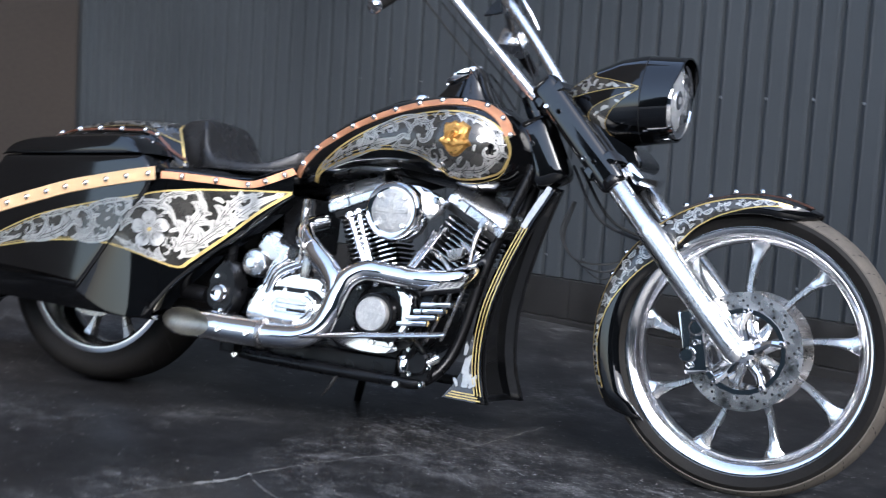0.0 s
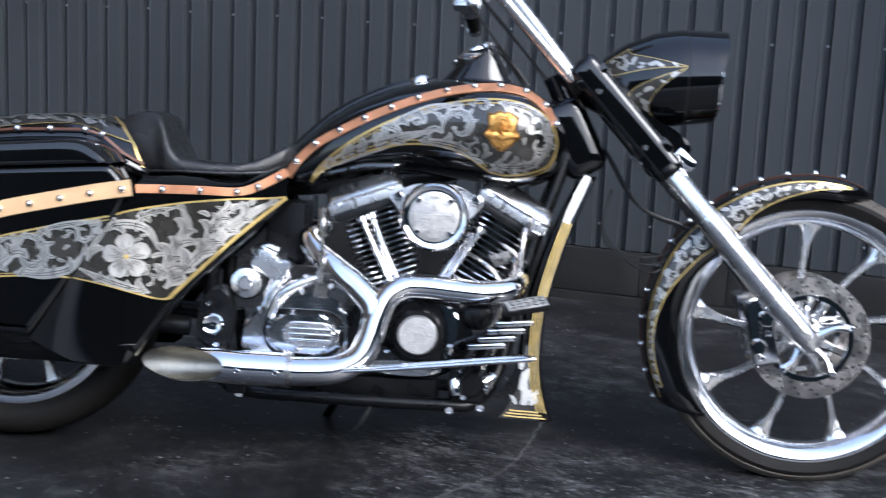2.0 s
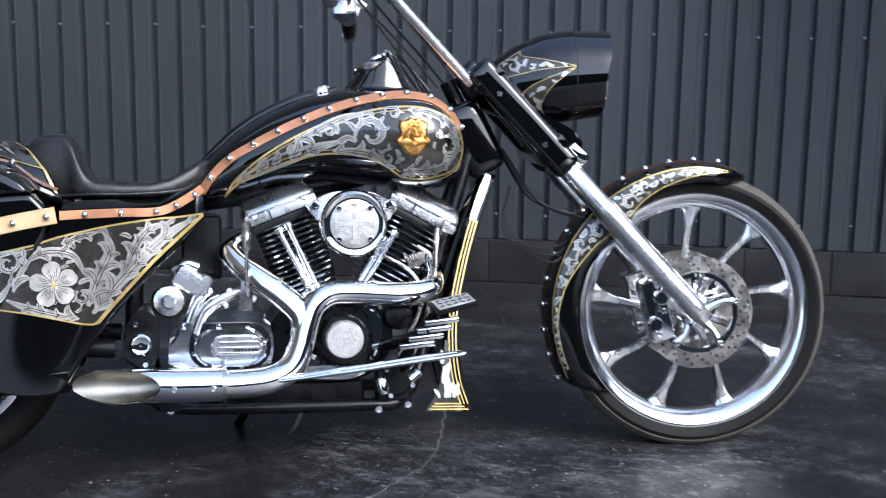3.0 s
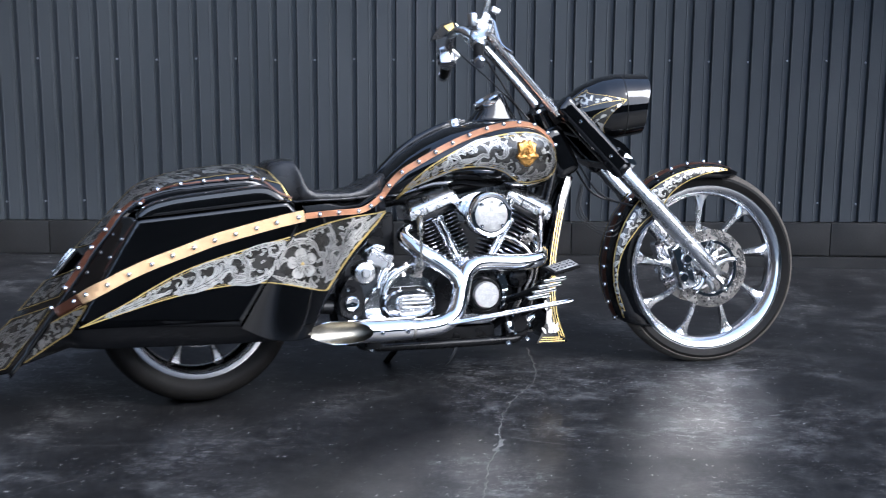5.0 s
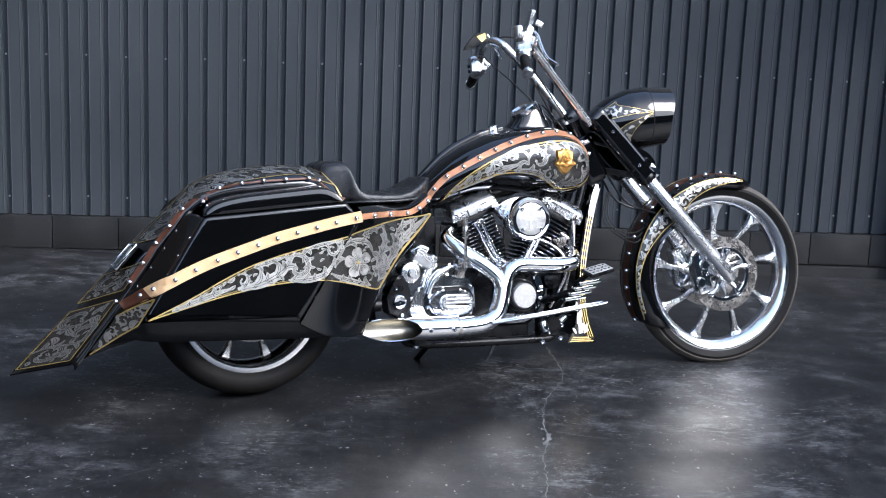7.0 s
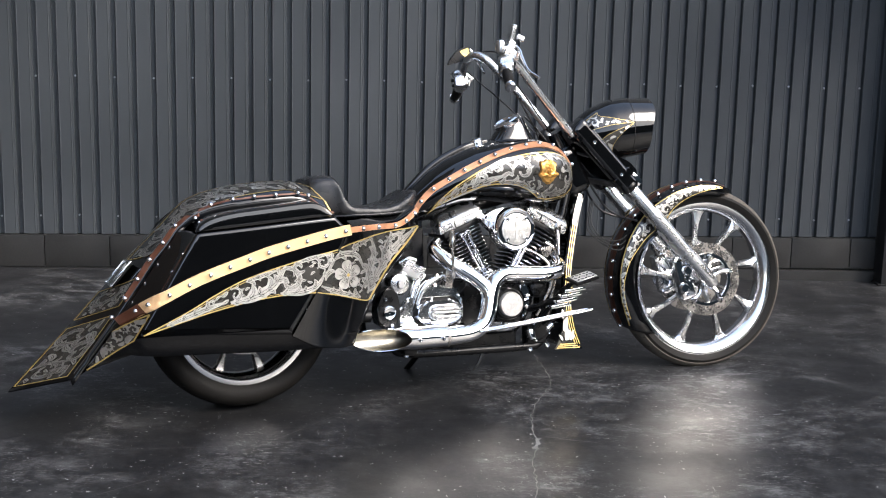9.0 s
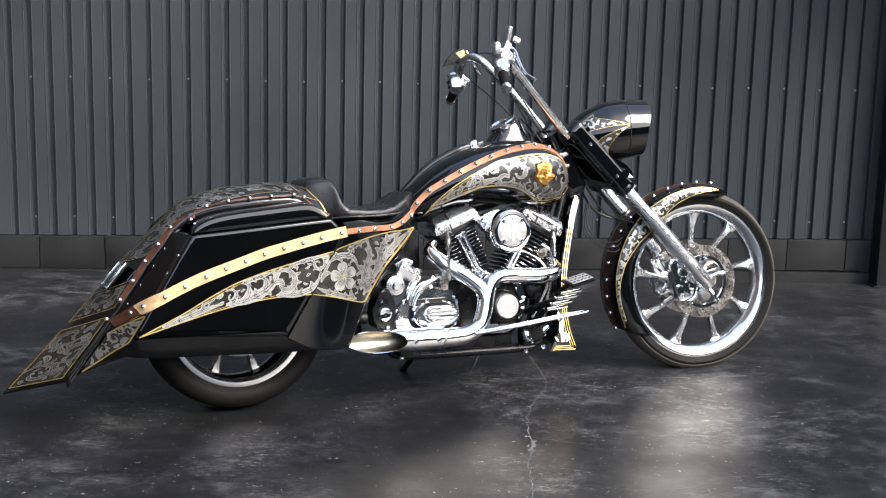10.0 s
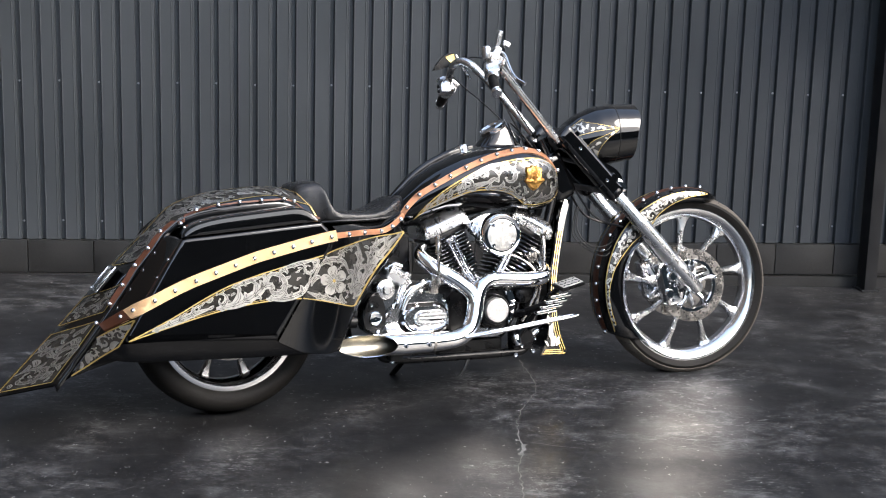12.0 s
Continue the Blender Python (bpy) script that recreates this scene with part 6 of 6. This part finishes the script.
def build_gearbox():
    bm = bmesh.new()
    plate(bm, smooth2([(-.375, .25), (-.37, .33), (-.345, .365), (-.30, .375), (-.25, .40), (-.20, .41), (-.15, .395), (-.125, .36), (-.12, .28), (-.15, .245), (-.25, .24)], 4), -.15, .10, .014, 3)
    box = part("gearbox", bm, CAST, bike, "chrome gearbox with ribbed side cover")
    bm = bmesh.new()
    ol = [(-.225 + x, .311 + z) for x, z in rounded(.175, .092, .044, 8)]
    plate(bm, ol, -.188, -.14, .008, 3)
    cover = part("side_cover", bm, CAST, box)
    bm = bmesh.new()
    ol = [(-.210 + x, .313 + z) for x, z in rounded(.125, .056, .027, 8)]
    plate(bm, ol, -.202, -.18, .007, 3)
    part("raised_oval", bm, SATIN_ALLOY, cover)
    for k in (-1, 0, 1):
        bm = bmesh.new()
        block(bm, (.096, .006, .006), pose(-.205, -.203, .313 + k * .013), .0025, 2)
        part("rib", bm, CHROME, cover)
    bm = bmesh.new()
    for k in range(7):
        block(bm, (.005, .0012, .007), pose(-.214 + k * .0085, -.2062, .3065), 0)
    part("lettering_bar", bm, DARK, cover)
    bm = bmesh.new()
    ol = [(-.225 + x, .311 + z) for x, z in rounded(.20, .116, .054, 8)]
    plate(bm, ol, -.158, -.13, .006, 2)
    part("cover_flange", bm, SATIN, box)
    for a in range(8):
        t = a / 8 * math.tau + .3
        bolt(box, Vector((-.225 + .092 * math.cos(t), -.158, .311 + .051 * math.sin(t))))
    bm = bmesh.new()
    tube(bm, [(-.13, -.13, .44), (-.18, -.14, .45), (-.24, -.15, .43), (-.285, -.155, .40), (-.31, -.155, .345)], [.012, .015, .016, .015, .010], 12, 5)
    tube(bm, [(-.27, -.13, .45), (-.305, -.14, .42), (-.325, -.145, .37)], .014, 12, 5)
    part("cast_rib", bm, CAST, box)
    # starter end and speed sensor housings stacked behind
    bm = bmesh.new()
    lathe(bm, [(.040, 0), (.042, .01), (.042, .05), (.036, .062), (.02, .066), (.001, .066)], (-.372, -.09, .425), (0, -1, 0), 30)
    lathe(bm, [(.018, .06), (.018, .075), (.014, .08), (.001, .08)], (-.372, -.09, .425), (0, -1, 0), 20)
    part("starter_cap", bm, SATIN_ALLOY, box)
    bm = bmesh.new()
    block(bm, (.075, .08, .055), pose(-.325, -.11, .475, 0, 32), .016, 3)
    block(bm, (.03, .06, .075), pose(-.29, -.12, .45, 0, 25), .01, 3)
    tube(bm, [(-.36, -.12, .50), (-.33, -.13, .515), (-.30, -.13, .505)], .012, 10, 4)
    part("sensor_housing", bm, SATIN_ALLOY, box)
    bm = bmesh.new()
    for x, z in ((-.225, .445), (-.18, .452), (-.26, .425), (-.165, .425), (-.235, .41)):
        lathe(bm, [(.009, 0), (.009, .02), (.006, .024), (.001, .024)], (x, -.14, z), (0, -1, .2), 12)
    block(bm, (.032, .03, .07), pose(-.185, -.165, .435, 0, 6), .006)
    part("selector_linkage", bm, STEEL, box)
    bm = bmesh.new()
    lathe(bm, [(.0055, 0), (.0055, .11), (.011, .112), (.012, .12), (.012, .15), (.0105, .155), (.0115, .16), (.0115, .178), (.006, .182)], (-.185, -.222, .44), (0, .02, 1), 16)
    part("breather_rod", bm, STEEL, box, "upright steel rod with a knurled sleeve")
    # swing-arm pivot
    bm = bmesh.new()
    plate(bm, smooth2([(-.475, .285), (-.48, .345), (-.455, .40), (-.42, .42), (-.395, .36), (-.40, .29), (-.43, .255)], 4), -.205, -.13, .008)
    piv = part("pivot_plate", bm, SATIN, bike)
    bm = bmesh.new()
    lathe(bm, [(.026, 0), (.026, .008), (.022, .012), (.018, .010), (.001, .012)], (-.438, -.205, .327), (0, -1, 0), 24)
    part("pivot_cap", bm, CHROME, piv)
    for x, z in ((-.45, .375), (-.428, .278)):
        bolt(piv, Vector((x, -.205, z)))


build_gearbox()


def build_chassis():
    for side in (-1, 1):
        bm = bmesh.new()
        tube(bm, [(-.43, side * .15, .33), (-.41, side * .165, .20), (-.37, side * .17, .168), (-.20, side * .17, .160), (.10, side * .165, .156), (.20, side * .15, .165), (.26, side * .10, .26), (.31, side * .07, .50), (.38, side * .045, .72), (.42, side * .03, .85)], .0165, 14, 6)
        rail = part("frame_rail", bm, SATIN, bike, "gloss black tubular frame rail")
        for x, z in ((-.37, .162), (.138, .148), (.212, .158)):
            bolt(rail, Vector((x, side * .187, z)), (0, side, 0), NUT)
        bm = bmesh.new()
        tube(bm, [(-.46, side * .13, .36), (-.45, side * .14, .52), (-.40, side * .13, .64), (-.28, side * .06, .69)], .018, 14, 5)
        tube(bm, [(-.50, side * .17, .315), (-.75, side * .17, .33), (-.95, side * .16, .343)], .024, 14, 4)
        part("swing_arm", bm, SATIN, bike)
        bm = bmesh.new()
        tube(bm, [(-.56, side * .24, .36), (-.50, side * .22, .46), (-.43, side * .17, .56), (-.36, side * .12, .62)], .012, 10, 4)
        part("rear_strut", bm, BLACK, bike)
    bm = bmesh.new()
    block(bm, (.42, .27, .06), pose(-.10, 0, .185), .015, 3)
    block(bm, (.20, .24, .06), pose(-.34, 0, .195), .015, 3)
    part("oil_pan", bm, SATIN, bike)
    bm = bmesh.new()
    tube(bm, [(.38, 0, .90), (.15, 0, .74), (-.20, 0, .68), (-.42, 0, .66)], .03, 16, 5)
    part("backbone", bm, SATIN, bike)
    bm = bmesh.new()
    block(bm, (.10, .18, .16), pose(-.29, .02, .55), .015, 3)
    part("battery_box", bm, SATIN, bike)
    bm = bmesh.new()
    tube(bm, [(-.12, .15, .18), (-.16, .22, .10), (-.20, .285, .022)], [.014, .012, .012], 10, 3)
    block(bm, (.07, .05, .012), pose(-.205, .29, .012, 6, 0), .004)
    part("side_stand", bm, SATIN, bike, "black side stand")
    bm = bmesh.new()
    tube(bm, [(-.05, -.17, .15), (-.07, -.175, .11), (-.09, -.17, .085)], [.007, .006, .003], 8, 3)
    part("drain_hose", bm, CABLE, bike)


build_chassis()


def build_exhaust():
    bm = bmesh.new()
    tube(bm, [(.285, -.06, .515), (.290, -.13, .475), (.262, -.195, .445), (.20, -.215, .437), (.13, -.215, .440), (.065, -.215, .444), (.015, -.22, .441), (-.025, -.23, .415), (-.046, -.24, .37), (-.060, -.25, .315), (-.085, -.26, .268), (-.135, -.268, .242), (-.20, -.272, .235), (-.25, -.275, .234)], [.024, .027, .0295, .030, .030, .030, .030, .031, .032, .032, .032, .033, .034, .034], 22, 7)
    pipe = part("exhaust_pipe", bm, CHROME, bike, "chrome two-into-one exhaust with a slash-cut tip")
    bm = bmesh.new()
    tube(bm, [(-.19, -.08, .57), (-.225, -.13, .545), (-.20, -.17, .510), (-.15, -.20, .475), (-.095, -.22, .435), (-.058, -.235, .395), (-.052, -.245, .35)], [.022, .026, .029, .030, .030, .030, .028], 22, 7)
    part("rear_header", bm, CHROME, pipe)
    # slash-cut muffler: the cut face looks outward
    bm = bmesh.new()
    n, rings = 40, []
    for x, r in ((-.238, .034), (-.240, .0395), (-.30, .0405), (-.36, .041)):
        rings.append([Vector((x, -.276 + r * math.sin(a), .236 + r * math.cos(a))) for a in (j / n * math.tau for j in range(n))])

    def cut(y, dx=0):
        return -.392 - (y + .317) / .082 * .208 + dx

    for f, r in ((.5, .041), (1, .041)):
        rings.append([Vector((-.36 + (cut(-.276 + r * math.sin(a)) + .36) * f, -.276 + r * math.sin(a), .238 + r * math.cos(a))) for a in (j / n * math.tau for j in range(n))])
    rings.append([Vector((cut(-.276 + .041 * math.sin(a), .002), -.276 + .0385 * math.sin(a), .238 + .0385 * math.cos(a))) for a in (j / n * math.tau for j in range(n))])
    skin(bm, rings, caps=False)
    muf = part("muffler", bm, CHROME, pipe, angle=50)
    bm = bmesh.new()
    rings = []
    for f in (0, .5, 1):
        rings.append([Vector((cut(-.276 + .041 * math.sin(a), .003) * (1 - f) + f * -.30, -.276 + .0383 * math.sin(a), .238 + .0383 * math.cos(a))) for a in (j / n * math.tau for j in range(n))])
    vs = skin(bm, rings, caps=False)
    bm.faces.new(vs[-1])
    part("bore", bm, BURNT, muf, "heat-tinted inside of the exhaust tip")
    bm = bmesh.new()
    lathe(bm, [(.036, 0), (.0425, .002), (.0425, .012), (.036, .014)], (-.236, -.275, .235), (-1, 0, 0), 32)
    part("clamp", bm, STEEL, muf)
    for x in (-.27, -.36):
        bolt(muf, Vector((x, -.317, .232)))
    bm = bmesh.new()
    block(bm, (.05, .05, .05), pose(-.37, -.22, .192), .012)
    part("bracket", bm, SATIN, muf)


build_exhaust()


# the chin spoiler's corner line, top to foot
CHIN = [(.470, .730), (.424, .625), (.385, .510), (.357, .396), (.349, .300), (.357, .210), (.382, .127)]
CHIN_HALF = [(.127, .155), (.30, .132), (.40, .115), (.51, .092), (.62, .064), (.73, .030)]


def build_spoiler():
    line = resample(smooth2(CHIN, 5), 30)
    rows = []
    for x, z in line:
        w = lin(z, CHIN_HALF)
        rows.append([Vector((x + d, y, z)) for d, y in ((-.030, -w), (0, -w - .002), (.006, -w + .008), (.003, -w + .028), (-.020, -w + .034), (-.026, 0), (-.020, w - .034), (.003, w - .028), (.006, w - .008), (0, w + .002), (-.030, w))])
    bm = bmesh.new()
    skin(bm, rows, close=False)
    chin = part("chin_spoiler", bm, BLACK, bike, "tall curved black chin spoiler with gold stripes", angle=50)
    mod = chin.modifiers.new("thickness", "SOLIDIFY")
    mod.thickness, mod.offset = .005, 0

    def cheek(x, z):
        return -lin(z, CHIN_HALF) - .003

    for side in (1, -1):
        flip = Matrix.Diagonal((1, side, 1, 1))

        def put(name, bm, mat, parent, label=""):
            bmesh.ops.transform(bm, matrix=flip, verts=bm.verts[:])
            return part(name, bm, mat, parent, label)

        bm = bmesh.new()
        foot = [(.380, .128), (.262, .132), (.285, .165), (.302, .20), (.314, .25), (.318, .31), (.344, .30), (.352, .21)]
        a = [bm.verts.new((x, cheek(x, z), z)) for x, z in foot]
        b = [bm.verts.new((x, cheek(x, z) + .006, z)) for x, z in foot]
        bm.faces.new(a)
        bm.faces.new(b[::-1])
        for i in range(len(a)):
            bm.faces.new((a[i], b[i], b[(i + 1) % len(a)], a[(i + 1) % len(a)]))
        bmesh.ops.triangulate(bm, faces=[f for f in bm.faces if len(f.verts) > 4])
        wing = put("foot_panel", bm, GRAPHITE, chin)
        bm = bmesh.new()
        for d in (-.003, -.012, -.021):
            stroke(bm, [(x + d, z) for x, z in line[6:-1]], [.0028] * (len(line) - 7), cheek, .0025)
        for d in (.004, .011, .018):
            stroke(bm, [(.378 - d * 1.3, .130 + d), (.34, .131 + d), (.30, .132 + d), (.268 + d, .133 + d)], [.0035] * 4, cheek, .0025)
        put("gold_line", bm, GOLD, chin)
        bm = bmesh.new()
        for x, z, a, s, b2 in ((.315, .165, 1.3, .05, -.8), (.325, .165, 1.8, .06, -.6), (.335, .165, 1.0, .04, .8), (.31, .20, 1.2, .05, .9), (.32, .21, 1.7, .05, -.9), (.308, .25, 1.4, .04, .5), (.30, .165, 1.9, .03, .7)):
            leaf(bm, x, z, a, s, b2, cheek, .3)
        scroll(bm, .345, .18, .014, 1, 1, cheek, 4)
        put("scrollwork", bm, SILVER, wing)
        bm = bmesh.new()
        top = [(x - .016, z) for x, z in line[:7]]
        stroke(bm, top, [.014, .018, .020, .020, .019, .018, .016], cheek, .0022)
        put("upper_field", bm, SILVER, chin)


build_spoiler()


def build_controls():
    # long flat floorboard loop along the side
    bm = bmesh.new()
    tube(bm, [(-.115, -.285, .247), (.03, -.318, .268), (.174, -.326, .288), (.29, -.334, .303), (.318, -.345, .306), (.31, -.356, .302), (.17, -.346, .283), (.03, -.335, .264), (-.115, -.30, .244)], .0052, 10, 6)
    rail = part("guard_rail", bm, CHROME, bike, "slim chrome rail along the side")
    bm = bmesh.new()
    tube(bm, [(.20, -.17, .24), (.21, -.26, .27), (.20, -.33, .289)], .009, 10, 3)
    part("bracket", bm, SATIN, rail)
    # brake pedal pad
    bm = bmesh.new()
    block(bm, (.105, .075, .012), pose(.300, -.325, .4215, 14, -12, 6), .005, 2)
    pad = part("brake_pedal", bm, SATIN, bike, "black pedal with an engraved silver pad")
    bm = bmesh.new()
    block(bm, (.092, .060, .003), pose(.3018, -.3271, .4288, 14, -12, 6), .001, 1)
    face = part("pad_face", bm, ETCH, pad)
    bm = bmesh.new()
    for i in range(5):
        for j in range(3):
            at = pose(.3018, -.3271, .4288, 14, -12, 6) @ pose(-.034 + .017 * i, -.019 + .019 * j, .0016, 0, 0, 35 * (-1) ** (i + j))
            block(bm, (.013, .006, .001), at, .0004, 1)
    part("engraving", bm, DARK, face)
    bm = bmesh.new()
    tube(bm, [(.28, -.30, .41), (.24, -.25, .36), (.20, -.20, .28), (.16, -.18, .22)], .010, 10, 4)
    part("pedal_arm", bm, SATIN, pad)
    # ribbed peg: stepped bars
    bm = bmesh.new()
    tube(bm, [(.15, -.17, .30), (.20, -.25, .33), (.25, -.31, .36)], .014, 12, 2)
    peg = part("foot_peg", bm, SATIN, bike, "black foot peg with stepped chrome ribs")
    for x, z in ((.215, .322), (.238, .340), (.258, .359), (.277, .378)):
        bm = bmesh.new()
        block(bm, (.085, .034, .013), pose(x, -.30, z, 0, -6), .005, 2)
        part("rib", bm, CHROME, peg)
    # rear master cylinder and linkage cluster
    bm = bmesh.new()
    block(bm, (.09, .05, .085), pose(.18, -.15, .205), .014, 3)
    lathe(bm, [(.036, 0), (.036, .012), (.03, .018), (.001, .018)], (.185, -.17, .215), (0, -1, 0), 24)
    mc = part("master_cylinder", bm, SATIN, bike, "black rear brake master cylinder")
    bm = bmesh.new()
    lathe(bm, [(.014, 0), (.018, .004), (.018, .03), (.012, .045), (.001, .046)], (.145, -.175, .225), (.2, -.3, -1), 16)
    part("fitting", bm, CHROME, mc)
    bm = bmesh.new()
    lathe(bm, [(.010, 0), (.013, .004), (.013, .035), (.001, .04)], (.245, -.17, .235), (-.8, -.3, -.5), 16)
    part("fitting", bm, CHROME, mc)
    for x, z in ((.17, .18), (.225, .205), (.16, .245)):
        bolt(mc, Vector((x, -.182, z)))
    bm = bmesh.new()
    plate(bm, smooth2([(-.11, .245), (-.05, .255), (.03, .258), (.10, .25), (.11, .235), (.06, .222), (-.04, .225)], 3), -.165, -.12, .008)
    part("lower_cover", bm, CAST, mc)


build_controls()
